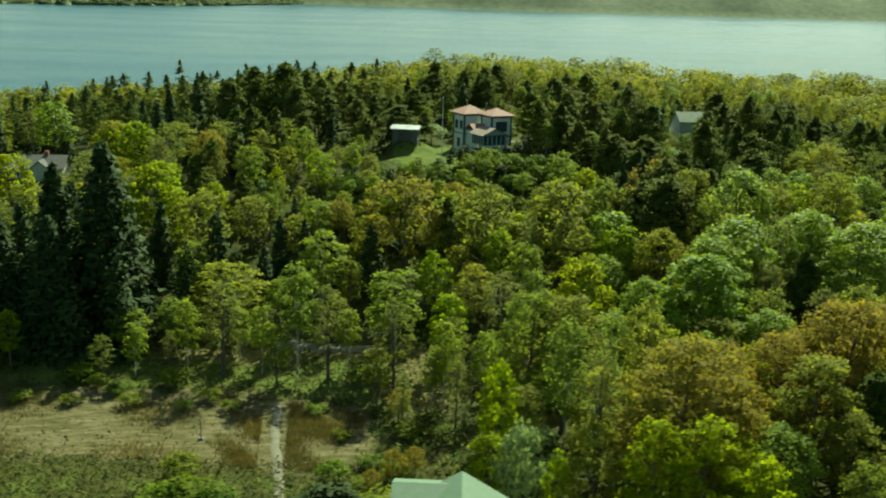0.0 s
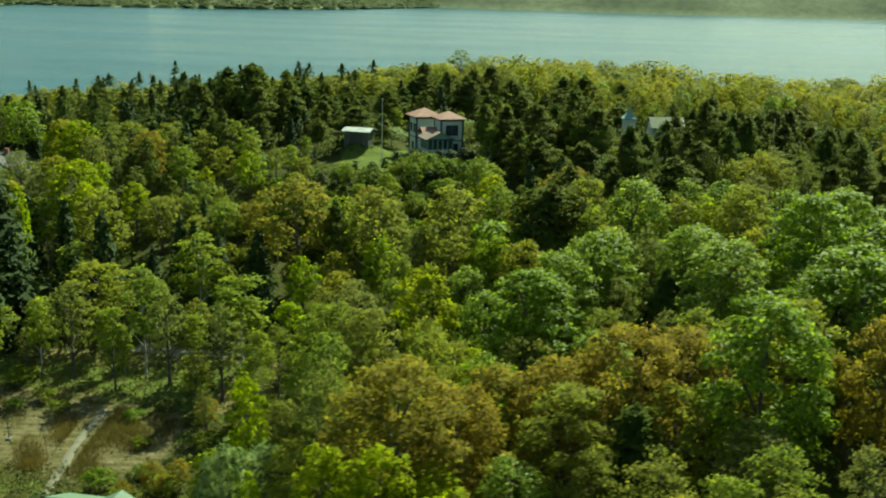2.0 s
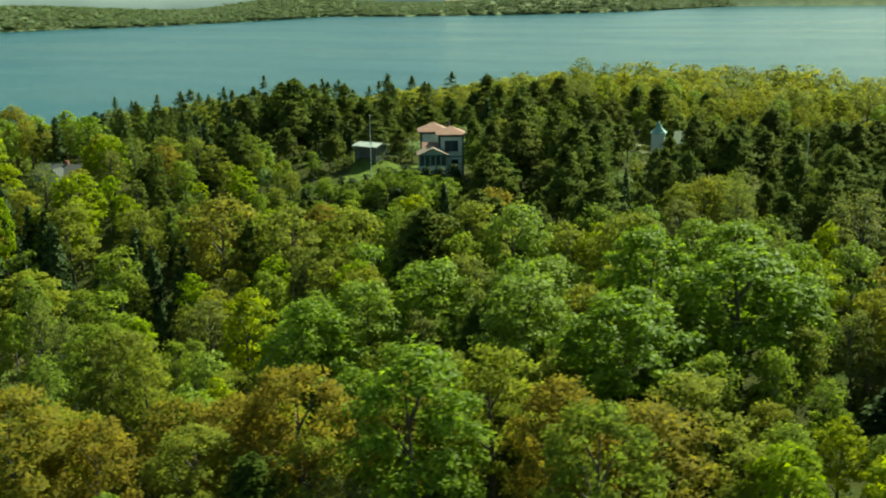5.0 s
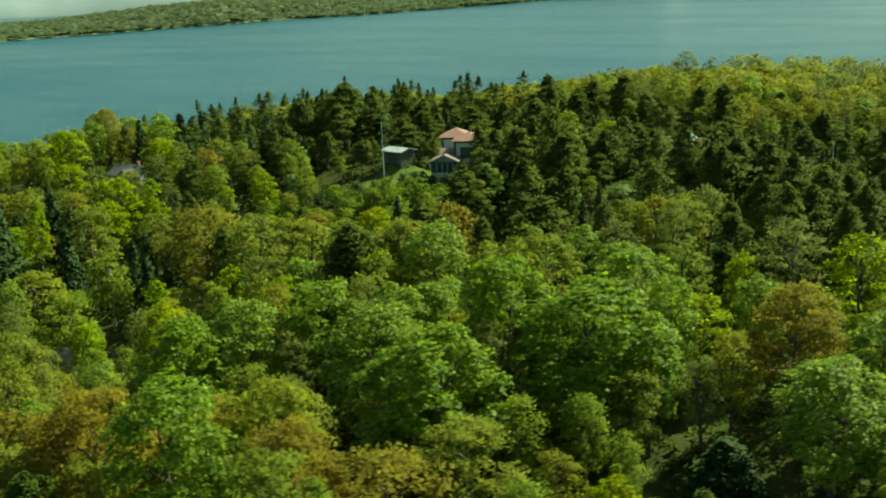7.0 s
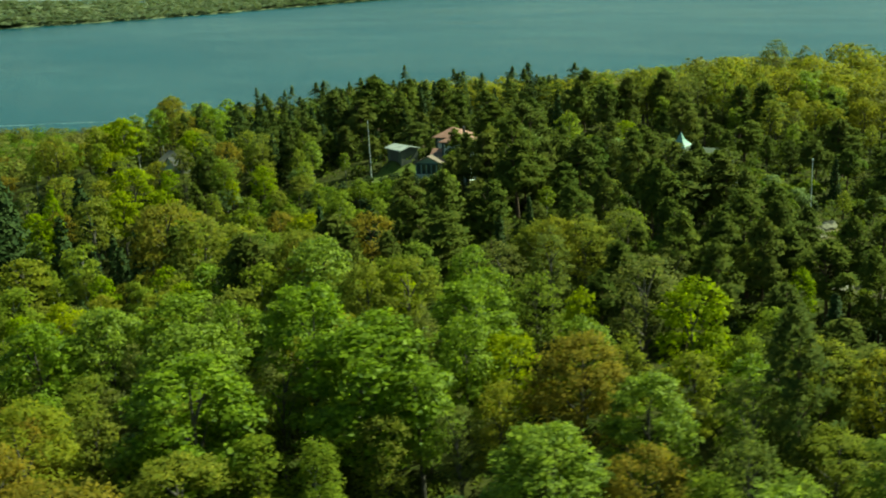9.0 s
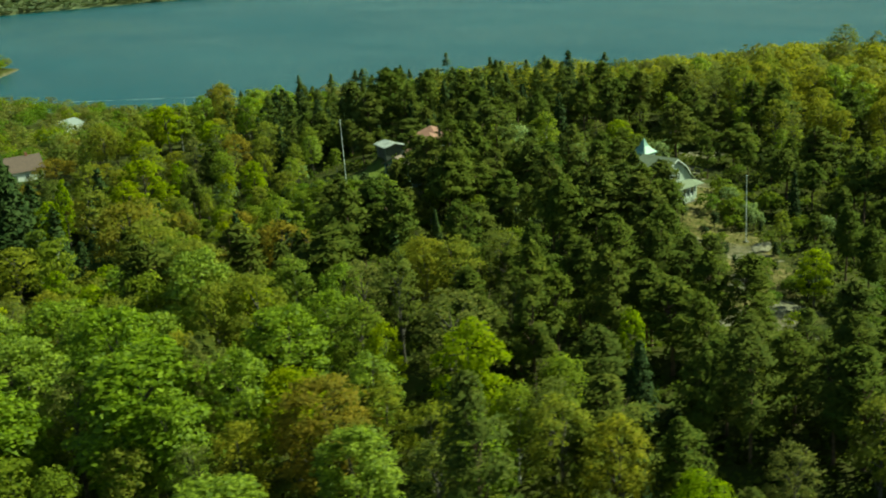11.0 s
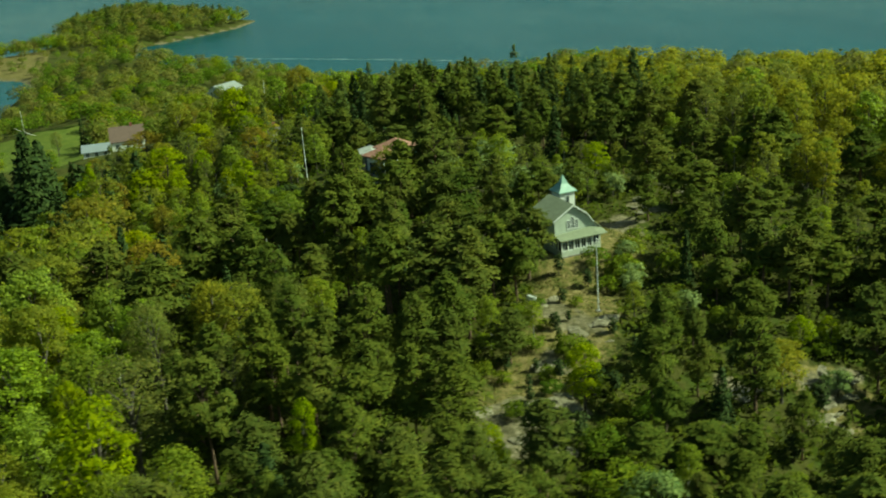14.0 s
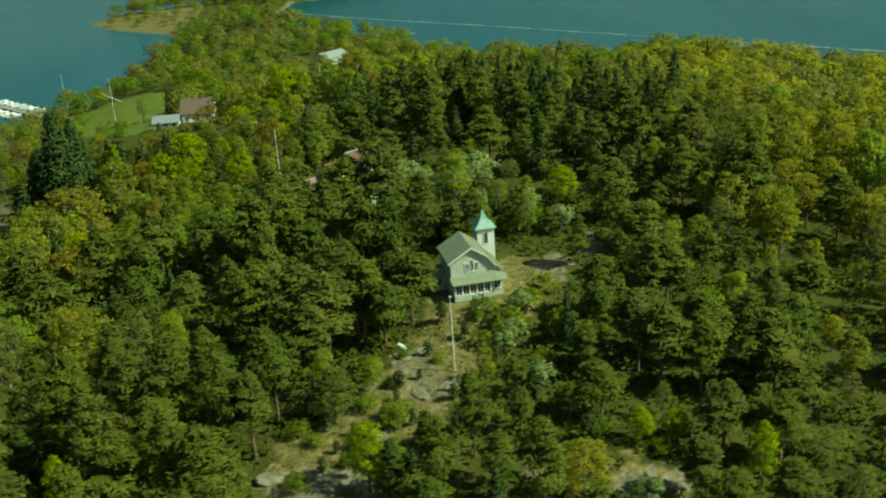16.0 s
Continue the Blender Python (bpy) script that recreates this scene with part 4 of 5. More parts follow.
def joined_woods(name, spots, material, label, rng, needle=False):
    """Woods too many or too far to count, in one mesh; spots: rows of x, y, height, width, sprays."""
    vs, fs, ls, base = [], [], [], 0
    zs = height(spots[:, 0], spots[:, 1])
    for (x, y, tall, wide, many), z in zip(spots, zs):
        many = int(many)
        if needle:
            c, n = pine_points(rng, tall, wide, 20, max(8, many // 20), 0.3)
        else:
            c, n = broad_points(rng, tall, wide, 18, max(6, many // 18), 0.06 if x < -112 else 0.2, 0.35)
        c = c + np.array([x, y, z])
        v, f, lie = shards(c, n, wide * (0.14 if not needle else 0.15) * (300 / many) ** 0.35, rng, 0.3, 1.6)
        vs.append(v)
        fs.append(f + base)
        ls.append(lie)
        base += len(v)
    return tagged(new(name, mesh_from(name, np.concatenate(vs), np.concatenate(fs), material, facing=np.concatenate(ls))), label, "woods", kind="stuff")


extra = [(x, y, rng.uniform(8.0, 12.8) + (2.0 if y > 232 else 0) + (2.5 if x < -30 else 1.4 if x < 0 else 0), rng.uniform(2.4, 3.4), 640) for x, y, k in zip(FARX, FARY, FARK) if k in ("pine_tree", "spruce_tree")]
if extra:
    loose = np.random.default_rng(77)
    extra = np.array(extra)
    extra[:, :2] += loose.uniform(-2.3, 2.3, (len(extra), 2))
    grown = loose.uniform(0.68, 1.04, len(extra))
    extra[:, 2] *= grown
    extra[:, 3] *= grown ** 0.6 * loose.uniform(0.85, 1.2, len(extra))
    joined_woods("pinewood", extra, PINEWOODS, "dense dark pines covering the rocky hill", rng, True)
spots = [(x, y, min([rng.uniform(10, 14)] + [h for poly, h in LOW if outside(x, y, poly) < 0]), rng.uniform(4.0, 5.2), 340) for x, y, k in zip(FARX, FARY, FARK) if k not in ("pine_tree", "spruce_tree")]
# beyond the counted trees: the northern oaks, the western wood and the near corner
for (x0, x1, y0, y1, step, many) in ((-190, 260, 304, 440, 7.8, 260), (205, 300, 230, 304, 10.0, 80), (-300, -112, 84, 330, 9.4, 460), (-420, -300, 84, 330, 9.6, 280)):
    wx, wy = scatter(x0, x1, y0, y1, step, rng)
    keep = ~open_ground(wx, wy)
    for x, y in zip(wx[keep], wy[keep]):
        tall = rng.uniform(10, 14) if x > 5 and y > 345 else rng.uniform(7.5, 10.5) if x > 55 else rng.uniform(8, 12) if x > -15 else rng.uniform(6.5, 9.0) if y > 300 and x > -160 else rng.uniform(5.5, 9.5) if x < -218 else rng.uniform(6.5, 12.5) if y > 125 or x > -112 else rng.uniform(4, 7)
        tall = min([tall] + [h for poly, h in LOW if outside(x, y, poly) < 0])
        spots.append((x, y, tall, rng.uniform(3.6, 5.2) if x > -60 else tall * rng.uniform(0.42, 0.58), many))
wx, wy = scatter(-800, -420, 30, 290, 9.0, rng)
keep = (outside(wx, wy, COAST) < -4) & ((wx < -560) | (rng.random(len(wx)) < 0.5))
spots += [(x, y, rng.uniform(7, 12) * (1 if x < -560 else 0.55), rng.uniform(4, 5.8) * (1 if x < -560 else 0.6), 240) for x, y in zip(wx[keep], wy[keep])]
wx, wy = scatter(-760, -580, 130, 262, 15.0, rng)
keep = outside(wx, wy, COAST) < -9
joined_woods("headland_pines", np.array([(x, y, rng.uniform(9, 14), rng.uniform(3.2, 4.6), 200) for x, y in zip(wx[keep], wy[keep])]), PINEWOODS, "dark pines standing on the far headland", rng, True)
spots = np.array(spots)
north = (spots[:, 1] > 300) & (spots[:, 0] > -150)
gold = north & (rng.random(len(spots)) < 0.6)
joined_woods("oakwood", spots[gold], GOLDOAK, "golden-green oak woods behind the pine hill", rng)
joined_woods("mixed_wood", spots[north & ~gold], WOODS, "olive-green broadleaf trees between the golden oaks", rng)
rest = spots[~north]
share = rng.random(len(rest)) + 0.12 * np.sin(rest[:, 0] * 0.05) * np.cos(rest[:, 1] * 0.06)
joined_woods("woodland", rest[share < 0.36], WOODS, "spring-green broadleaf woods reaching down to the lake", rng)
joined_woods("maple_woods", rest[(share >= 0.36) & (share < 0.6)], WOOD_LEAVES["maple_woods"], "deep green maples among the lakeside woods", rng)
joined_woods("ash_woods", rest[(share >= 0.6) & (share < 0.84)], WOOD_LEAVES["ash_woods"], "brownish trees in bud among the lakeside woods", rng)
joined_woods("lime_woods", rest[share >= 0.84], WOOD_LEAVES["lime_woods"], "bright yellow-green trees among the lakeside woods", rng)
wx, wy = scatter(-112, 150, 84, 306, 2.5, rng)
keep = ~open_ground(wx, wy) & ((outside(wx, wy, GLADE) > 0) | (rng.random(len(wx)) < 0.12)) & (rng.random(len(wx)) < np.where((wx > 16) & (wy > 176) & (wy < 270), 0.95, 0.5))
c = []
zs = height(wx[keep], wy[keep])
for x, y, z in zip(wx[keep], wy[keep], zs):
    d = ball(28, rng)
    d[:, 2] = np.abs(d[:, 2])
    c.append(np.column_stack([x + d[:, 0] * 1.5, y + d[:, 1] * 1.5, z + d[:, 2] * rng.uniform(0.3, 1.9)]))
c = np.concatenate(c)
v, f, lie = shards(c, np.tile([0, 0, 1.0], (len(c), 1)), 0.46, rng, 0.8, 1.4, own=0.3)
tagged(new("undergrowth", mesh_from("undergrowth", v, f, SCRUB, facing=lie)), "low green undergrowth on the forest floor", "undergrowth", kind="stuff")
wx, wy = rng.uniform(-75, 12, 52000), rng.uniform(84, 141, 52000)
rough = np.where(outside(wx, wy, FRONT) < 1.5, 0.75, 0) + np.where(outside(wx, wy, BACK_EDGE) < 0, 0.7, 0) + np.where(wx > -7, 0.55, 0.06)
keep = rng.random(52000) < rough
wx, wy = wx[keep], wy[keep]
c = np.column_stack([wx, wy, height(wx, wy) + rng.uniform(0.02, 0.3, len(wx))])
v, f, lie = shards(c, np.tile([0, -0.3, 0.6], (len(c), 1)), 0.24, rng, 0.7, 1.8)
tagged(new("rough_grass", mesh_from("rough_grass", v, f, ROUGH, facing=lie)), "rough green grass edging the dry meadow", "grass", kind="stuff")
wx, wy = rng.uniform(44, 98, 12000), rng.uniform(203, 247, 12000)
keep = (outside(wx, wy, VILLA_YARD) < 6) & (outside(wx, wy, VILLA_BOX) > -1.0) & (rng.random(12000) < 0.75 - rock_zone(wx, wy) * 0.6)
wx, wy = wx[keep], wy[keep]
c = np.column_stack([wx, wy, height(wx, wy) + rng.uniform(0.02, 0.3, len(wx))])
v, f, lie = shards(c, np.tile([0, 0, 0.6], (len(c), 1)), 0.23, rng, 0.7, 1.5)
tagged(new("grass_tufts", mesh_from("grass_tufts", v, f, ROUGH, facing=lie)), "rough grass tufts and heather round the villa", "grass", kind="stuff")


# ---- buildings ----
WALL = plain("pale painted boards", (0.46, 0.51, 0.42), 0.6, wear=0.14)
PALEWALL = plain("white-grey painted boards", (0.64, 0.68, 0.60), 0.6, wear=0.1)
TRIM = plain("white painted trim", (0.74, 0.76, 0.72), 0.5, wear=0.08)
COPPER = plain("light green sheet roof", (0.21, 0.235, 0.155), 0.85, 0.0, wear=0.2)
TOWERGREEN = plain("verdigris copper roof", (0.24, 0.38, 0.31), 0.5, 0.0, wear=0.2)
REDTILE = plain("weathered red clay tiles", (0.34, 0.17, 0.125), 0.8, wear=0.25)
DARKROOF = plain("dark grey roof felt", (0.07, 0.065, 0.06), 0.8, wear=0.3)
PORCHWALL = plain("grey-green painted boards", (0.24, 0.33, 0.29), 0.6)
BLUETRIM = plain("dark blue-grey corner boards", (0.035, 0.07, 0.075), 0.6)
STONE = plain("grey foundation stone", (0.20, 0.19, 0.17), 0.9, wear=0.3)
BRICK = plain("red brick chimney", (0.30, 0.11, 0.08), 0.85, wear=0.3)
STEEL = plain("white painted pole", (0.75, 0.75, 0.72), 0.4, wear=0.05)
glass = Nodes("window glass")
GLASS = glass.finish(glass.ramp(glass.noise(0.8), (0.4, (0.03, 0.045, 0.05)), (0.6, (0.06, 0.08, 0.085))), 0.06)


def window(parent, x, y, z, w, h, facing, bars=1, frame_mat=TRIM):
    """A framed window set on a wall, with its pane and glazing bars; facing: '+x', '-y' and so on."""
    s = 1 if facing[0] == "+" else -1

    def spot(a, b, d):
        return (x + s * d, y + a, z + b) if facing[1] == "x" else (x + a, y + s * d, z + b)

    def slab(a0, b0, a1, b1, d0, d1):
        return box(bmesh.new(), *spot(a0, b0, d0), *spot(a1, b1, d1))
    bm = bmesh.new()
    rings = []
    for d, e in ((-0.02, 0.1), (0.08, 0.1), (0.08, 0.0), (-0.02, 0.0)):
        rings.append([bm.verts.new(spot(a, b, d)) for a, b in ((-w / 2 - e, -e), (w / 2 + e, -e), (w / 2 + e, h + e), (-w / 2 - e, h + e))])
    for i in range(4):
        p, q = rings[i], rings[(i + 1) % 4]
        for k in range(4):
            bm.faces.new((p[k], p[(k + 1) % 4], q[(k + 1) % 4], q[k]))
    win = part("window", bm, frame_mat, parent)
    part("pane", slab(-w / 2, 0, w / 2, h, -0.01, 0.03), GLASS, win, "dark reflecting glass pane")
    for i in range(bars):
        a = -w / 2 + w * (i + 1) / (bars + 1)
        part("glazing_bar", slab(a - 0.035, 0, a + 0.035, h, 0.031, 0.07), frame_mat, win)
    return win


def gable_roof(bm, x0, x1, half, eave, ridge, over=0.35, thick=0.16, yc=0.0):
    """A gable roof of two slabs; its ridge runs along x."""
    k = (ridge - eave) / half
    for s in (-1, 1):
        ye, ze = yc + s * (half + over), eave - over * k
        solid(bm, [(x0 - over, yc, ridge), (x1 + over, yc, ridge), (x1 + over, ye, ze), (x0 - over, ye, ze)],
              [(x0 - over, yc, ridge + thick), (x1 + over, yc, ridge + thick), (x1 + over, ye, ze + thick), (x0 - over, ye, ze + thick)])
    return bm


def hip_roof(bm, x0, y0, x1, y1, z, rise, over=0.5, thick=0.14, curve=0.0):
    """A hipped roof with a short ridge, or a flared spire when curve is given."""
    x0, y0, x1, y1 = x0 - over, y0 - over, x1 + over, y1 + over
    cx, cy = (x0 + x1) / 2, (y0 + y1) / 2
    rings = []
    steps = ((0, 1), (0.0, 1), (1, 0.02)) if not curve else ((0, 1), (0, 1), (0.2, 0.66), (0.45, 0.36), (1, 0.015))
    for i, (t, k) in enumerate(steps):
        zz = z - thick if i == 0 else z + rise * t
        rings.append([bm.verts.new((cx + (x - cx) * k, cy + (y - cy) * k, zz)) for x, y in ((x0, y0), (x1, y0), (x1, y1), (x0, y1))])
    bm.faces.new(rings[0][::-1])
    for a, b in zip(rings, rings[1:]):
        for i in range(4):
            bm.faces.new((a[i], a[(i + 1) % 4], b[(i + 1) % 4], b[i]))
    bm.faces.new(rings[-1])
    return bm


def gable_body(bm, x0, x1, half, eave, ridge, low=-1.5, yc=0.0):
    ring = [(yc - half, low), (yc + half, low), (yc + half, eave), (yc, ridge), (yc - half, eave)]
    return solid(bm, [(x0, y, z) for y, z in ring], [(x1, y, z) for y, z in ring])


def villa():
    t = thing("villa", pose(57.0, 231.1, 32.9, 0, 0, 7), "pale green wooden villa with sheet-metal roof, glazed veranda and small tower", "house")
    body = [(-2.9, -1.5), (4.0, -1.5), (4.0, 3.1), (2.1, 5.45), (0, 6.9), (-2.9, 5.2)]
    part("wall", solid(bmesh.new(), [(-3.6, y, z) for y, z in body], [(2.7, y, z) for y, z in body]), WALL, t)
    part("foundation", box(bmesh.new(), -3.7, -3.0, -1.6, 4.6, 2.4, 0.25), STONE, t, "grey stone foundation")
    bm = bmesh.new()
    for rows in (((0, 7.0), (-3.3, 5.06)), ((0, 7.0), (2.2, 5.48)), ((2.2, 5.48), (3.2, 4.1)), ((3.2, 4.1), (4.55, 2.85))):
        (ya, za), (yb, zb) = rows
        solid(bm, [(-3.95, ya, za), (3.05, ya, za), (3.05, yb, zb), (-3.95, yb, zb)], [(-3.95, ya, za + 0.15), (3.05, ya, za + 0.15), (3.05, yb, zb + 0.15), (-3.95, yb, zb + 0.15)])
    roof = part("roof", bm, COPPER, t, "pale green sheet-metal roof sweeping low on one side")
    bm = bmesh.new()
    for i in range(11):
        x = -3.6 + i * 0.64
        for (ya, za), (yb, zb) in (((0, 7.15), (-3.3, 5.21)), ((0, 7.15), (2.2, 5.63)), ((2.2, 5.63), (3.2, 4.25)), ((3.2, 4.25), (4.55, 3.0))):
            solid(bm, [(x, ya, za), (x + 0.05, ya, za), (x + 0.05, yb, zb), (x, yb, zb)], [(x, ya, za + 0.05), (x + 0.05, ya, za + 0.05), (x + 0.05, yb, zb + 0.05), (x, yb, zb + 0.05)])
    part("standing_seams", bm, COPPER, roof)
    bm = bmesh.new()
    for (ya, za), (yb, zb) in (((0, 7.1), (-3.3, 5.16)), ((0, 7.1), (2.2, 5.58)), ((2.2, 5.58), (3.2, 4.2))):
        solid(bm, [(3.06, ya, za), (3.06, yb, zb), (3.06, yb, zb - 0.2), (3.06, ya, za - 0.22)], [(3.13, ya, za), (3.13, yb, zb), (3.13, yb, zb - 0.2), (3.13, ya, za - 0.22)])
    part("bargeboard", bm, TRIM, roof, "white bargeboards along the gable")
    # veranda across the front, turning the corner under one low roof
    ver = part("veranda", box(bmesh.new(), 2.72, -2.9, 0.0, 4.5, 2.2, 1.05), WALL, t, "glazed wooden veranda with a row of windows")
    for y in (-2.9, -1.9, -0.9, 0.1, 1.1, 2.0):
        part("post", box(bmesh.new(), 4.3, y, 1.05, 4.5, y + 0.2, 2.4), TRIM, ver, "white window post")
    for y in (-2.9, 2.0):
        part("post", box(bmesh.new(), 3.3, y, 1.05, 3.5, y + 0.2, 2.4), TRIM, ver, "white window post")
    part("beam", box(bmesh.new(), 2.74, -2.9, 2.4, 4.5, 2.2, 2.62), TRIM, ver)
    for y in (-2.3, -1.3, -0.3, 0.7, 1.6):
        window(t, 4.32, y, 1.1, 0.72, 1.25, "+x", 1)
    part("pane", box(bmesh.new(), 2.9, -2.82, 1.05, 4.3, -2.76, 2.4), GLASS, ver)
    part("pane", box(bmesh.new(), 2.9, 2.1, 1.05, 4.3, 2.16, 2.4), GLASS, ver)
    bm = bmesh.new()
    solid(bm, [(2.71, -3.1, 2.86), (2.71, 2.9, 3.2), (4.95, 2.9, 2.62), (4.95, -3.2, 2.64)], [(2.71, -3.1, 2.98), (2.71, 2.9, 3.32), (4.95, 2.9, 2.74), (4.95, -3.2, 2.76)])
    solid(bm, [(2.71, 2.91, 3.2), (3.0, 4.5, 2.85), (4.7, 4.5, 2.5), (4.95, 2.91, 2.62)], [(2.71, 2.91, 3.32), (3.0, 4.5, 2.97), (4.7, 4.5, 2.62), (4.95, 2.91, 2.74)])
    part("veranda_roof", bm, COPPER, t, "pale green low roof round the corner")
    part("corner_porch", box(bmesh.new(), 2.72, 2.4, -0.4, 3.6, 4.0, 2.5), WALL, t)
    window(t, 3.6, 3.2, 1.1, 0.8, 1.1, "+x", 1)
    for x in (-2.6, -0.6, 1.4):
        window(t, x, 4.0, 1.0, 0.8, 1.3, "+y", 1)
    # three-part gable window
    for y, h in ((-0.62, 1.15), (0.0, 1.6), (0.62, 1.15)):
        window(t, 2.7, y, 3.62, 0.46, h, "+x", 1)
    for x in (-2.6, -0.4, 1.8):
        window(t, x, -2.9, 1.1, 0.8, 1.4, "-y", 1)
    side = part("side_wing", box(bmesh.new(), -3.4, -5.0, -1.5, -0.6, -2.92, 2.5), WALL, t)
    part("side_roof", hip_roof(bmesh.new(), -3.4, -5.0, -0.6, -2.95, 2.55, 0.8, 0.3), COPPER, side, "green hipped roof")
    window(t, -0.6, -4.0, 0.9, 0.8, 1.2, "+x", 1)
    # tower
    tow = part("tower", box(bmesh.new(), -8.6, 3.1, -1.5, -6.1, 5.6, 6.25), TRIM, t, "slim white square tower")
    part("spire", hip_roof(bmesh.new(), -8.6, 3.1, -6.1, 5.6, 6.25, 2.4, 0.3, curve=1.0), TOWERGREEN, tow, "flared green copper spire")
    window(t, -6.1, 4.35, 4.0, 0.5, 1.6, "+x", 0)
    window(t, -7.4, 5.6, 4.0, 0.5, 1.6, "+y", 0)
    return t


def red_house():
    t = thing("hillside_house", pose(6.1, 216.0, 32.0, 0, 0, 26), "pale house with two square towers under red tiled roofs", "house")
    left, right = (0, 0, 4.8, 4.7, 7.8), (3.4, -5.6, 7.9, -1.3, 7.9)
    blocks = []
    for (x0, y0, x1, y1, z), rise, over in ((left, 1.55, 0.75), (right, 1.35, 0.7)):
        blk = part("tower_block", box(bmesh.new(), x0, y0, -2, x1, y1, z), PALEWALL, t)
        part("roof", hip_roof(bmesh.new(), x0, y0, x1, y1, z + 0.05, rise, over), REDTILE, blk, "red tiled hipped roof")
        for x, y in ((x0, y0), (x1, y0), (x0, y1), (x1, y1)):
            part("corner_board", box(bmesh.new(), x - 0.16, y - 0.16, -2, x + 0.16, y + 0.16, z - 0.46), BLUETRIM, blk, "dark blue-grey corner board")
        part("cornice", box(bmesh.new(), x0 - 0.18, y0 - 0.18, z - 0.45, x1 + 0.18, y1 + 0.18, z - 0.1), BLUETRIM, blk, "dark cornice under the eaves")
        part("string_course", box(bmesh.new(), x0 - 0.04, y0 - 0.04, 3.5, x1 + 0.04, y1 + 0.04, 3.68), BLUETRIM, blk)
    link = part("middle_wing", box(bmesh.new(), 0.6, -4.6, -2, 7.0, 1.0, 4.6), PALEWALL, t)
    part("roof", gable_roof(bmesh.new(), 0.4, 3.3, 2.3, 4.6, 5.9, 0.4, yc=-2.3), REDTILE, link, "low red tiled roof")
    porch = part("porch", box(bmesh.new(), -0.7, -9.6, -3.0, 4.6, -4.65, 1.5), PORCHWALL, t, "grey-green glazed garden porch")
    part("sill", box(bmesh.new(), -0.75, -9.65, 1.5, 4.65, -4.65, 1.62), BLUETRIM, porch)
    part("railing_board", box(bmesh.new(), -0.72, -9.62, 1.64, 4.62, -4.65, 2.45), PALEWALL, porch, "pale boards below the panes")
    part("pane", box(bmesh.new(), -0.55, -9.45, 2.46, 4.45, -4.7, 4.3), GLASS, porch)
    for i in range(6):
        x = -0.7 + 5.1 * i / 5
        part("post", box(bmesh.new(), x, -9.6, 2.46, x + 0.2, -9.4, 4.3), PORCHWALL, porch)
    for i in range(1, 5):
        y = -9.6 + 4.9 * i / 5
        part("post", box(bmesh.new(), -0.7, y, 2.46, -0.5, y + 0.2, 4.3), PORCHWALL, porch)
        part("post", box(bmesh.new(), 4.4, y, 2.46, 4.6, y + 0.2, 4.3), PORCHWALL, porch)
    part("beam", box(bmesh.new(), -0.75, -9.65, 4.3, 4.65, -4.65, 4.55), BLUETRIM, porch)
    cover = part("roof", gable_roof(bmesh.new(), -5.0, 0, 2.65, 4.55, 5.75, 0.4), plain("faded brown tiles", (0.24, 0.17, 0.13), 0.8, wear=0.2), porch, "faded brown porch roof")
    cover.matrix_local = Matrix.Translation((1.95, -4.6, 0)) @ Matrix.Rotation(radians(90), 4, "Z")
    part("gable", solid(bmesh.new(), [(-0.7, -9.55, 4.55), (4.6, -9.55, 4.55), (1.95, -9.55, 5.75)], [(-0.7, -9.4, 4.55), (4.6, -9.4, 4.55), (1.95, -9.4, 5.75)]), PORCHWALL, porch)
    for x, y, z, f in ((0, 1.3, 4.6, "-x"), (0, 3.4, 4.6, "-x"), (0, 2.3, 0.9, "-x"), (4.8, 3.0, 4.6, "+x")):
        window(t, x, y, z, 0.95, 1.6, f, 1, frame_mat=BLUETRIM)
    for x, y, z, f in ((5.0, -5.6, 4.7, "-y"), (6.3, -5.6, 4.7, "-y"), (7.9, -4.2, 4.7, "+x"), (7.9, -2.6, 4.7, "+x"), (6.3, -5.6, 1.0, "-y")):
        window(t, x, y, z, 1.1, 1.9, f, 1, frame_mat=BLUETRIM)
    bm = bmesh.new()
    bmesh.ops.create_cone(bm, cap_ends=True, segments=8, radius1=0.28, radius2=0.24, depth=4.6, matrix=Matrix.Translation((5.4, 0.6, 7.5)))
    part("chimney", bm, DARKROOF, t, "thin dark chimney pipe")
    return t


def simple_house(name, m, long, half, eave, ridge, wall, roof, label, chimney=True, glazed=True):
    t = thing(name, m, label, "house")
    part("wall", gable_body(bmesh.new(), -long / 2, long / 2, half, eave, ridge, -2.0), wall, t)
    part("roof", gable_roof(bmesh.new(), -long / 2, long / 2, half, eave, ridge, 0.45), roof, t)
    for i in range(3 if glazed else 0):
        x = -long / 2 + long * (i + 0.5) / 3
        for s, f in ((-1, "-y"), (1, "+y")):
            window(t, x, s * half, 0.9, 1.0, 1.2, f, 1)
    for s, f in ((-1, "-x"), (1, "+x")) if glazed else ():
        for y in (-half * 0.4, half * 0.4):
            window(t, s * long / 2, y, 0.9, 0.9, 1.2, f, 1)
        window(t, s * long / 2, 0, eave - 0.2, 0.8, 1.0, f, 1)
    if chimney:
        part("chimney", box(bmesh.new(), long * 0.12, -0.35, eave, long * 0.12 + 0.7, 0.35, ridge + 0.9), BRICK, t)
    return t


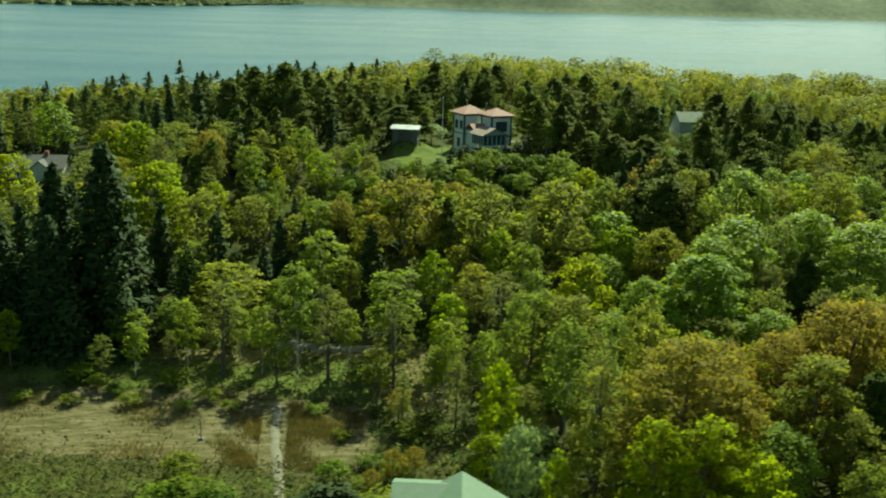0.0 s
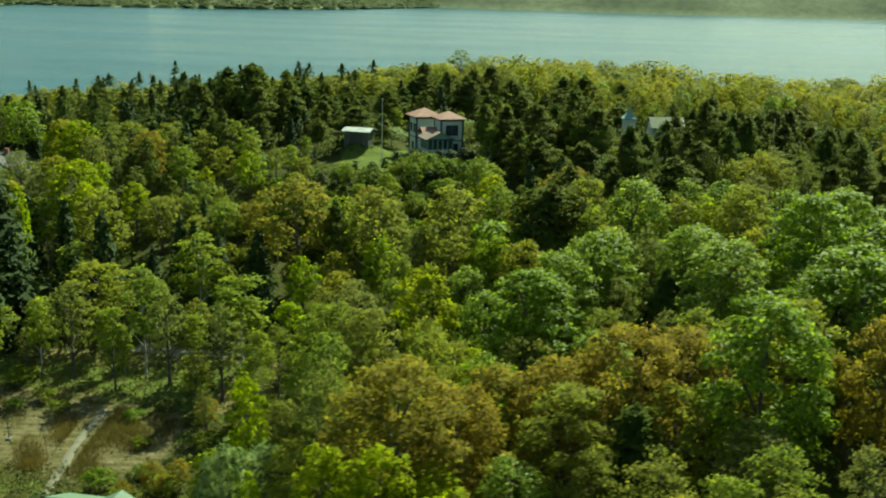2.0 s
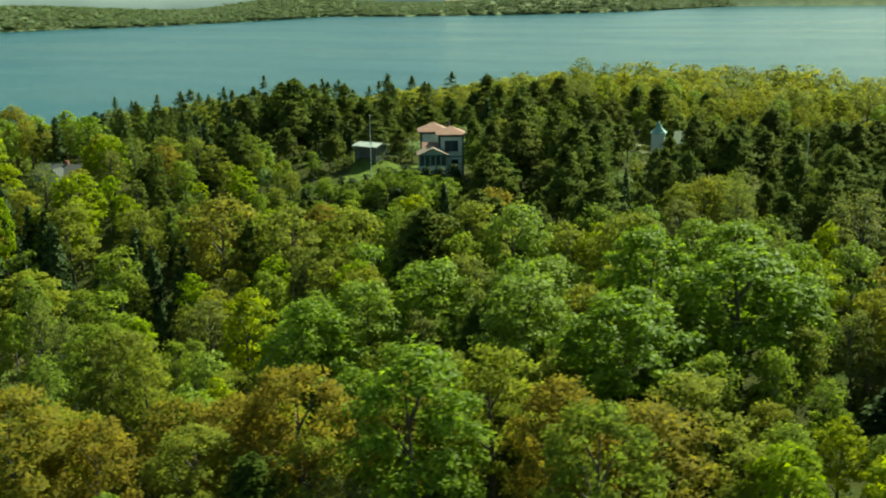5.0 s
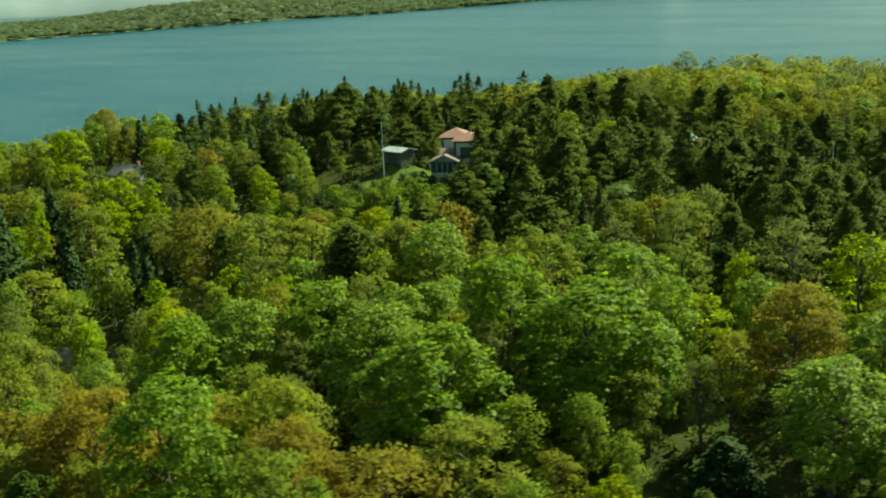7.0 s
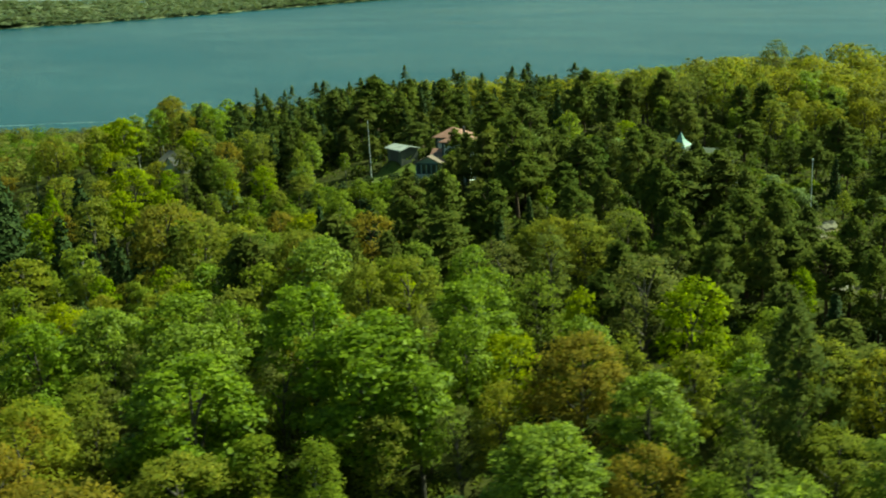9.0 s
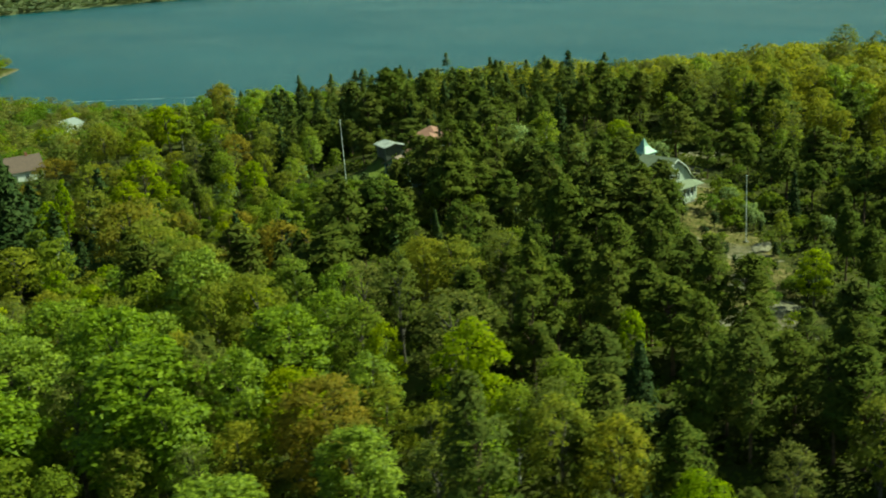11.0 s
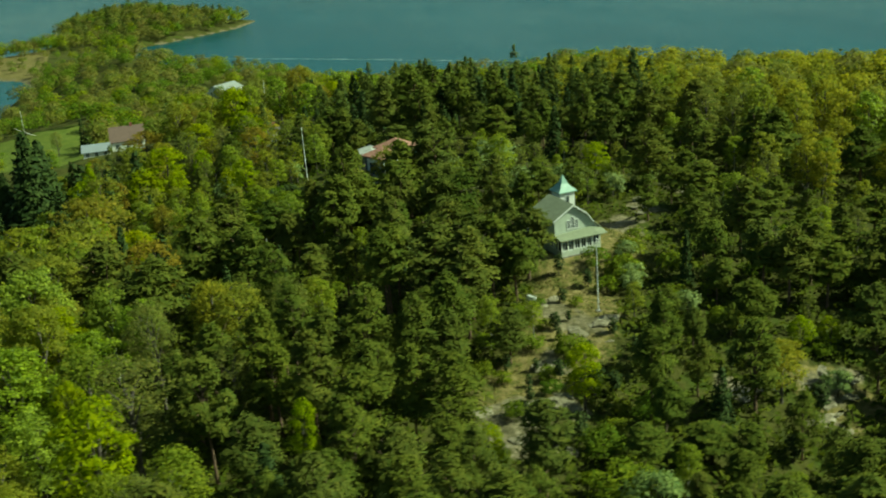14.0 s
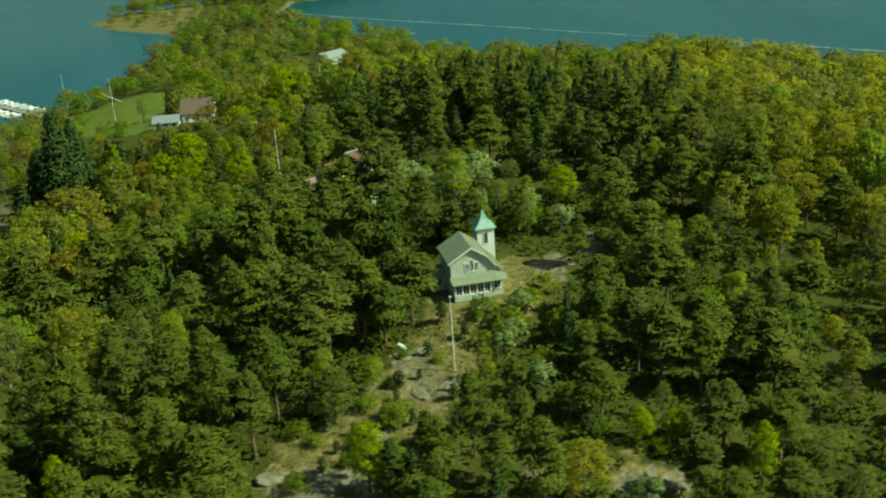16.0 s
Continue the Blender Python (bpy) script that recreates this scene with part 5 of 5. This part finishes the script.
villa()
red_house()
SHEDROOF = plain("pale worn roofing sheet", (0.40, 0.41, 0.38), 0.7, wear=0.45, scale=0.8)
SHEDWALL = plain("dark weathered boards", (0.10, 0.105, 0.085), 0.85, wear=0.3)
shed = simple_house("shed", pose(-5.9, 217.2, 34.0, 0, 0, -8), 5.2, 2.0, 2.4, 2.9, SHEDWALL, SHEDROOF, "low dark garden shed with a pale worn roof and open front", False, False)
# dark slab on the closed wall, coloured as the shade inside an opening
part("doorway", box(bmesh.new(), -1.4, -2.06, -0.2, 1.4, -2.005, 2.1), DARKROOF, shed, "dark slab standing in for the shade of the open front")
cottage = simple_house("cottage", pose(-79, 207, 25.4, 0, 0, 5), 10.5, 3.4, 2.7, 4.7, plain("tan painted boards", (0.30, 0.30, 0.24), 0.7), plain("brown-grey roof felt", (0.105, 0.10, 0.085), 0.8, wear=0.3), "tan cottage under a brown-grey felt roof")
for name, bm, paint in (("front_gable", gable_body(bmesh.new(), 0, 4.6, 1.9, 2.6, 4.2, -2.0, 1.2), WALL), ("front_roof", gable_roof(bmesh.new(), 0, 4.6, 1.9, 2.6, 4.2, 0.35, yc=1.2), DARKROOF)):
    part(name, bm, paint, cottage).matrix_local = Matrix.Rotation(radians(-90), 4, "Z")
simple_house("manor_house", pose(-137, 169.5, 17.9, 0, 0, 90), 9.5, 5.0, 3.2, 6.6, TRIM, plain("brown tiles", (0.125, 0.082, 0.066), 0.8, wear=0.2), "white house with brown tiled roof beside the lawn")
simple_house("garden_annex", pose(-131.5, 160.2, 17.3, 0, 0, 90), 7.5, 3.2, 2.4, 3.9, TRIM, plain("grey-blue sheet roof", (0.23, 0.26, 0.28), 0.4), "low white annex with grey-blue sheet roof by the lawn", False)
simple_house("boathouse", pose(-261.5, 209.5, ground(-261.5, 209.5) + 0.3, 0, 0, 135), 13, 4.2, 2.6, 4.6, TRIM, plain("pale sheet roof", (0.26, 0.28, 0.26), 0.5), "long white building with pale roof near the shore", False)
FARMROOF = plain("green sheet roof", (0.105, 0.165, 0.095), 0.7, wear=0.15)
farm = simple_house("farmhouse", pose(3, 77.0, 15.9, 0, 0, 88), 8.5, 3.8, 6.1, 8.3, WALL, FARMROOF, "pale house under a green sheet-metal roof", False)
for name, bm, paint in (("wing_wall", gable_body(bmesh.new(), 2.9, 5.5, 2.8, 6.6, 7.7, -2.0, -3.4), WALL), ("wing_roof", gable_roof(bmesh.new(), 1.4, 5.5, 2.8, 6.6, 7.7, 0.4, yc=-3.4), FARMROOF)):
    part(name, bm, paint, farm).matrix_local = Matrix.Rotation(radians(90), 4, "Z")


def pole(name, px, py, top, label, yard=0.0, knob=True, paint=STEEL):
    z = ground(px, py)
    t = thing(name, pose(px, py, z), label, "flagpole")
    bm = bmesh.new()
    h = top - z
    bmesh.ops.create_cone(bm, cap_ends=True, segments=10, radius1=0.09, radius2=0.045, depth=h, matrix=Matrix.Translation((0, 0, h / 2)))
    part("shaft", bm, paint, t)
    bm = bmesh.new()
    box(bm, -0.3, -0.3, -0.3, 0.3, 0.3, 0.25, 0.04)
    part("base", bm, STONE, t, "stone base")
    if knob:
        bm = bmesh.new()
        bmesh.ops.create_uvsphere(bm, u_segments=10, v_segments=6, radius=0.13, matrix=Matrix.Translation((0, 0, h + 0.08)))
        part("finial", bm, STEEL, t, "small round finial")
    if yard:
        bm = bmesh.new()
        bmesh.ops.create_cone(bm, cap_ends=True, segments=8, radius1=0.07, radius2=0.04, depth=yard, matrix=Matrix.Translation((0, 0, h * 0.62)) @ Matrix.Rotation(radians(62), 4, "X"))
        part("yard", bm, STEEL, t, "slanting yard")


pole("flagpole", 1.5, 203, 44.2, "tall white flagpole on the lawn")
pole("flagpole", 78, 226.8, 40.8, "white flagpole on bare rock before the villa")
pole("flagpole", -106, 209, 37.5, "white flagpole above the trees")
pole("signal_mast", -162, 138, 28.5, "white mast with a slanting yard on the lawn", 7.0)
pole("post", -27, 116, 14.2, "thin brown wooden post in the dry meadow", 0, False, STONE)


def dinghy(px, py):
    """A small white dinghy lying keel up."""
    t = thing("dinghy", pose(px, py, ground(px, py) + 0.02, 0, 6, 35), "small white dinghy lying keel up on grass", "boat")
    bm = bmesh.new()
    low = [(-0.8, -0.42), (0.2, -0.46), (0.65, -0.3), (0.9, 0.0), (0.65, 0.3), (0.2, 0.46), (-0.8, 0.42)]
    solid(bm, [(u, v, 0.0) for u, v in low], [(u * 0.86, v * 0.55, 0.5) for u, v in low])
    bmesh.ops.bevel(bm, geom=bm.edges[:], offset=0.05, segments=2, affect="EDGES")
    part("hull", bm, TRIM, t)
    part("keel", box(bmesh.new(), -0.65, -0.03, 0.5, 0.7, 0.03, 0.56), TRIM, t)


dinghy(70, 220.9)

# ---- rocks, path, reeds ----
ROCKFACE = Nodes("lichen-grey bare rock")
ROCKFACE.bump(ROCKFACE.noise(2.2, 6.0), 0.8, 0.2)
ROCKFACE = ROCKFACE.finish(ROCKFACE.ramp(ROCKFACE.noise(0.9, 6.0, rough=0.7), (0.35, (0.08, 0.073, 0.042)), (0.5, (0.18, 0.16, 0.10)), (0.66, (0.30, 0.27, 0.19))), 0.9)


def boulder_mesh(seed):
    rng = np.random.default_rng(seed)
    bm = bmesh.new()
    bmesh.ops.create_icosphere(bm, subdivisions=3, radius=1.0)
    cuts = [(ball(1, rng)[0], rng.uniform(0.55, 0.85)) for _ in range(9)]
    for v in bm.verts:
        p = np.array(v.co)
        for n, d in cuts:
            k = p @ n
            if k > d:
                p = p - n * (k - d) * 0.9
        p *= 1 + 0.08 * math.sin(p[0] * 7 + seed) * math.cos(p[1] * 6)
        v.co = (p[0], p[1], p[2] * 0.5)
    me = bpy.data.meshes.new("boulder")
    bm.to_mesh(me)
    bm.free()
    me.materials.append(ROCKFACE)
    return me


BOULDERS = [boulder_mesh(i) for i in range(5)]
rng = np.random.default_rng(31)
for x, y, a, b in ROCKS:
    for _ in range(7 if a > 5 else 4):
        t = rng.uniform(0, 6.283)
        q = rng.uniform(0.1, 0.85)
        bx, by = x + math.cos(t) * a * q, y + math.sin(t) * b * q
        if outside(bx, by, VILLA_BOX) < 1 or outside(bx, by, RED_BOX) < 1:
            continue
        s = rng.uniform(0.4, 1.5)
        ob = new("boulder", BOULDERS[int(rng.integers(5))])
        ob.matrix_world = Matrix.LocRotScale((bx, by, ground(bx, by) + 0.1 * s), Euler((rng.uniform(-0.15, 0.15), rng.uniform(-0.15, 0.15), rng.uniform(0, 6.28))), (s * 1.5, s, s * rng.uniform(0.3, 0.6)))
        tagged(ob, "rounded grey granite boulder with lichen stains", "rock", "boulders on the bare hill")
for x, y, s in ((-3.4, 102.6, 4.4), (-5.6, 100.4, 3.2), (-1.2, 104.5, 3.8), (-3.5, 119, 4.5)):
    plant("copper_oak_tree", x, y, s, 0.95)
for x, y, s in ((-6, 107, 1.3), (-10, 115, 1.0), (-3, 104, 1.6), (-7, 102, 1.1), (-2, 115, 1.5), (-14, 122, 1.2), (-25, 124, 1.2), (-31, 124.5, 1.0), (-38, 125.5, 1.4), (-46, 126, 1.1), (-53, 127, 1.3), (-28, 127, 1.3), (-41, 129, 1.2), (-58, 129, 1.2)):
    plant("bush", x, y, 1.2 * s, 1.5)
for x, y, s in ((-10.9, 91.4, 1.7), (-9.6, 92.2, 1.9), (-8.4, 92.6, 1.8), (-7.2, 91.6, 1.5), (-12.2, 91.0, 1.3)):
    plant("juniper", x, y, 3.0 * s, 1.5)
for x, y, s in ((-24.5, 99, 1.5), (-22, 98, 1.1), (-27.5, 98.5, 1.2), (-4.8, 94.5, 1.5)):
    plant("bush", x, y, 2.2 * s, 1.5)
rng = np.random.default_rng(52)
hx, hy = rng.uniform(30, 128, 200), rng.uniform(178, 262, 200)
fit = allowed(hx, hy, 1.6) & (pinewood(hx, hy) > 3)
for x, y, u in zip(hx[fit], hy[fit], rng.random(int(fit.sum()))):
    if u < 0.45:
        plant("bush", float(x), float(y), 1.4 + 2.6 * u, 1.2)
    elif u < 0.62:
        plant("juniper", float(x), float(y), 2.2 + u, 1.1)
BELOW = [(-22, 170), (22, 168), (21, 200), (13, 202), (4, 195.5), (-9, 197.5), (-22, 200)]
hx, hy = scatter(-24, 24, 168, 203, 3.3, rng)
fit = (outside(hx, hy, BELOW) < 0) & allowed(hx, hy, 1.5)
for x, y, u in zip(hx[fit], hy[fit], rng.random(int(fit.sum()))):
    if u < 0.7:
        plant("bush", float(x), float(y), 2.0 + 2.4 * u, 1.15)
    elif u < 0.8:
        plant("juniper", float(x), float(y), 2.4 + u, 1.4)
    else:
        plant("birch_tree" if u < 0.9 else "oak_tree", float(x), float(y), 4.0 + 2 * u, 1.3)
for x, y, s in ((1, 196.5, 1.0), (3, 198, 0.9), (5.2, 199.5, 1.1), (7.4, 201, 1.0), (8.8, 203, 1.2), (10.4, 203.6, 1.0), (12.4, 204.4, 1.1), (14.6, 205.6, 1.1), (-3, 199.5, 0.8), (16.8, 207, 1.2), (-6, 197, 0.9), (3.6, 206, 0.8), (6.4, 208.6, 0.9)):
    plant("juniper", x, y, 3.0 * s, 1.35)
for x, y, s in ((66, 226.5, 1.0), (80, 220, 0.9), (78.5, 222.5, 0.5), (82.5, 219.5, 0.6), (86, 211.5, 0.8), (87.5, 214.5, 0.6), (90.5, 212.5, 0.55), (94.5, 211, 0.7), (103.8, 212.8, 1.25), (73, 224, 0.8), (70, 229, 0.9), (88, 221, 0.7), (91, 216, 0.9), (84, 226, 0.8), (112, 232, 1.1), (76, 232, 0.7)):
    plant("juniper", x, y, 3.0 * s, 1.0)
for x, y, s in ((83, 216, 0.9), (85.5, 218.5, 0.7), (79, 219, 0.6), (88.5, 210, 0.7), (86.5, 208.5, 0.9), (90, 215, 0.8), (75, 225, 0.6), (72.5, 221, 0.5), (97, 208.5, 0.9), (93.5, 214, 0.8), (66, 232, 1.2), (68.5, 235, 1.5), (64.5, 238, 1.3), (72, 231, 1.0), (87, 219, 1.3), (94, 218, 1.2), (60, 241, 1.2), (102, 222, 1.4), (107, 214, 1.5), (-27, 106, 1.3), (-10, 104, 1.1), (-44, 131, 0.9), (-34, 132, 1.2), (-47, 133, 1.1), (-9, 131, 1.0)):
    plant("bush", x, y, 2.2 * s, 1.1)
for x, y, s in ((71, 235, 0.6), (65.5, 236.8, 0.55), (73.5, 233.5, 0.5), (38, 248, 0.8), (33, 243, 0.7), (-22, 203, 0.9), (-30, 190, 1.0), (118, 214, 0.9), (104, 243, 0.6), (28, 236, 0.9), (84, 236, 0.6)):
    plant("blossom_tree", x, y, 6 * s, 1.0)


def strip_along(name, points, width, material, label, category, lift=0.05, wob=0.15):
    """A ribbon of ground laid along a line of places."""
    rows = []
    for (ax, ay), (bx, by) in zip(points, points[1:]):
        n = max(2, int(math.hypot(bx - ax, by - ay) / 0.8))
        rows += [(ax + (bx - ax) * i / n, ay + (by - ay) * i / n, ax - bx, ay - by) for i in range(n)]
    vs, fs = [], []
    for i, (x, y, dx, dy) in enumerate(rows):
        k = math.hypot(dx, dy)
        for s in (-1, -0.5, 0, 0.5, 1):
            w = width / 2 * s * (1 + wob * math.sin(i * 0.9 + s))
            px, py = x - dy / k * w, y + dx / k * w
            vs.append((px, py, ground(px, py) + lift * (1 - s * s * 0.9)))
    for i in range(len(rows) - 1):
        for k in range(4):
            a = i * 5 + k
            fs.append((a, a + 1, a + 6, a + 5))
    return tagged(new(name, mesh_from(name, vs, fs, material, True)), label, category, kind="structure")


GRAVEL = plain("pale trodden gravel", (0.185, 0.17, 0.115), 0.95, wear=0.3, scale=2.0)
strip_along("footpath", [(-15, 98), (-16, 105), (-18, 115), (-19.3, 126)], 1.05, GRAVEL, "narrow pale gravel footpath across the meadow", "path", 0.12)
strip_along("track", [(-23, 144.6), (-20, 143.6), (-13, 142), (-7, 141.8), (-3, 143)], 2.4, GRAVEL, "pale gravel track under the trees", "path", 0.15)
rng = np.random.default_rng(77)
n = 150000
rx, ry = rng.uniform(-60, -3, n), rng.uniform(98, 131, n)
band = np.sin(rx * 0.35 + 1.0) * 1.3 + np.sin(ry * 0.5 + rx * 0.1)
keep = (outside(rx, ry, MEADOW) < -0.5) & (np.abs(rx + 18.5 - (ry - 118) * -0.1) > 1.6) & (rng.random(n) < np.clip(band * 0.12 + np.exp(-((rx + 17.5 + 3 * np.sin(ry * 0.3)) / 7.5) ** 2) * (0.75 + 0.5 * np.sin(rx * 0.9 + ry * 0.7) + 0.3 * np.sin(ry * 0.55)), 0, 0.9))
rx, ry = rx[keep], ry[keep]
rz = height(rx, ry)
lean = rng.normal(0, 0.2, (len(rx), 2))
tall = rng.uniform(0.3, 0.9, len(rx))
w = rng.uniform(0.025, 0.06, len(rx))
ang = rng.uniform(0, 3.14, len(rx))
v = np.stack([np.column_stack([rx - np.cos(ang) * w, ry - np.sin(ang) * w, rz - 0.05]), np.column_stack([rx + np.cos(ang) * w, ry + np.sin(ang) * w, rz - 0.05]),
              np.column_stack([rx + lean[:, 0], ry + lean[:, 1], rz + tall])], 1).reshape(-1, 3)
tagged(new("reeds", mesh_from("reeds", v, np.arange(len(v)).reshape(-1, 3), REED)), "dry tan reeds and grass tufts in the meadow", "reeds", kind="stuff")

# ---- harbour, piers and boats ----
PLANK = plain("grey weathered planks", (0.28, 0.26, 0.23), 0.85, wear=0.3)
HULL = plain("white boat hull", (0.78, 0.78, 0.76), 0.3, wear=0.05)


def pier(x0, y0, x1, y1, wide, label):
    d = math.hypot(x1 - x0, y1 - y0)
    t = thing("pier", pose(x0, y0, 0, 0, 0, math.degrees(math.atan2(y1 - y0, x1 - x0))), label, "pier")
    part("deck", box(bmesh.new(), 0, -wide / 2, 0.55, d, wide / 2, 0.75), PLANK, t)
    for i in range(int(d / 6) + 1):
        for s in (-1, 1):
            bm = bmesh.new()
            bmesh.ops.create_cone(bm, cap_ends=True, segments=8, radius1=0.14, radius2=0.14, depth=3.4, matrix=Matrix.Translation((min(i * 6 + 0.3, d - 0.3), s * (wide / 2 - 0.1), -0.6)))
            part("pile", bm, PLANK, t)
    return t


def boat(x, y, turn, long=7.0, cabin=True):
    t = thing("motorboat", pose(x, y, 0, 0, 0, turn), "white motorboat moored at the jetty", "boat", "moored boats")
    bm = bmesh.new()
    w = long * 0.17
    low = [(-0.48, -0.8), (0.15, -0.85), (0.36, -0.55), (0.5, 0.0), (0.36, 0.55), (0.15, 0.85), (-0.48, 0.8)]
    solid(bm, [(u * long * 0.92, v * w * 0.7, -0.3) for u, v in low], [(u * long, v * w * 1.15, 0.75) for u, v in low])
    part("hull", bm, HULL, t)
    if cabin:
        bm = bmesh.new()
        solid(bm, [(-0.1 * long, -w * 0.7, 0.75), (0.22 * long, -w * 0.6, 0.75), (0.22 * long, w * 0.6, 0.75), (-0.1 * long, w * 0.7, 0.75)],
              [(-0.08 * long, -w * 0.55, 1.75), (0.12 * long, -w * 0.5, 1.75), (0.12 * long, w * 0.5, 1.75), (-0.08 * long, w * 0.55, 1.75)])
        part("cabin", bm, HULL, t)
        bm = bmesh.new()
        solid(bm, [(0.135 * long, -w * 0.5, 1.15), (0.19 * long, -w * 0.5, 1.15), (0.19 * long, w * 0.5, 1.15), (0.135 * long, w * 0.5, 1.15)],
              [(0.125 * long, -w * 0.45, 1.65), (0.145 * long, -w * 0.45, 1.65), (0.145 * long, w * 0.45, 1.65), (0.125 * long, w * 0.45, 1.65)])
        part("windscreen", bm, GLASS, t)
    return t


pier(-250, 88, -292, 52, 2.2, "grey plank jetty with moored boats")
pier(-216, 78, -238, 52, 2.6, "grey plank landing stage at the shore")
pier(-372, 205, -392, 254, 2.0, "long dark pier reaching into the lake")
rng = np.random.default_rng(8)
for i in range(7):
    u = 0.25 + i * 0.11
    for s in (-1, 1):
        boat(-250 - 42 * u + s * 3.6, 88 - 36 * u - s * 4.2, 130 + (0 if s > 0 else 180) + rng.uniform(-4, 4), rng.uniform(5.5, 8), rng.random() < 0.7)
boat(-226, 74, 50, 11)
pole("boat_mast", -262, 96, 15, "tall white mast beside the jetty", 0, False)

# ---- foam trail of a passing boat ----
foam = Nodes("broken white foam")
foam.finish(foam.ramp(foam.noise(0.35, 5.0), (0.36, (0.03, 0.10, 0.11)), (0.66, (0.32, 0.40, 0.40))), 0.5)
vs, fs = [], []
line = [(-640, 120), (-522, 187), (-460, 240), (-398, 299), (-345, 346), (-295, 391), (-230, 450)]
for i in range(121):
    t = i / 20
    k = min(int(t), 5)
    (ax, ay), (bx, by) = line[k], line[k + 1]
    u = t - k
    x, y = ax + (bx - ax) * u, ay + (by - ay) * u
    d = math.hypot(bx - ax, by - ay)
    w = 0.8 + 0.25 * math.sin(i * 0.7)
    nx_, ny_ = -(by - ay) / d * w, (bx - ax) / d * w
    vs += [(x - nx_, y - ny_, 0.06), (x + nx_, y + ny_, 0.06)]
    if i:
        fs.append((2 * i - 2, 2 * i - 1, 2 * i + 1, 2 * i))
tagged(new("foam", mesh_from("foam", vs, fs, foam.mat)), "thin white foam trail on the lake", "foam", kind="stuff")
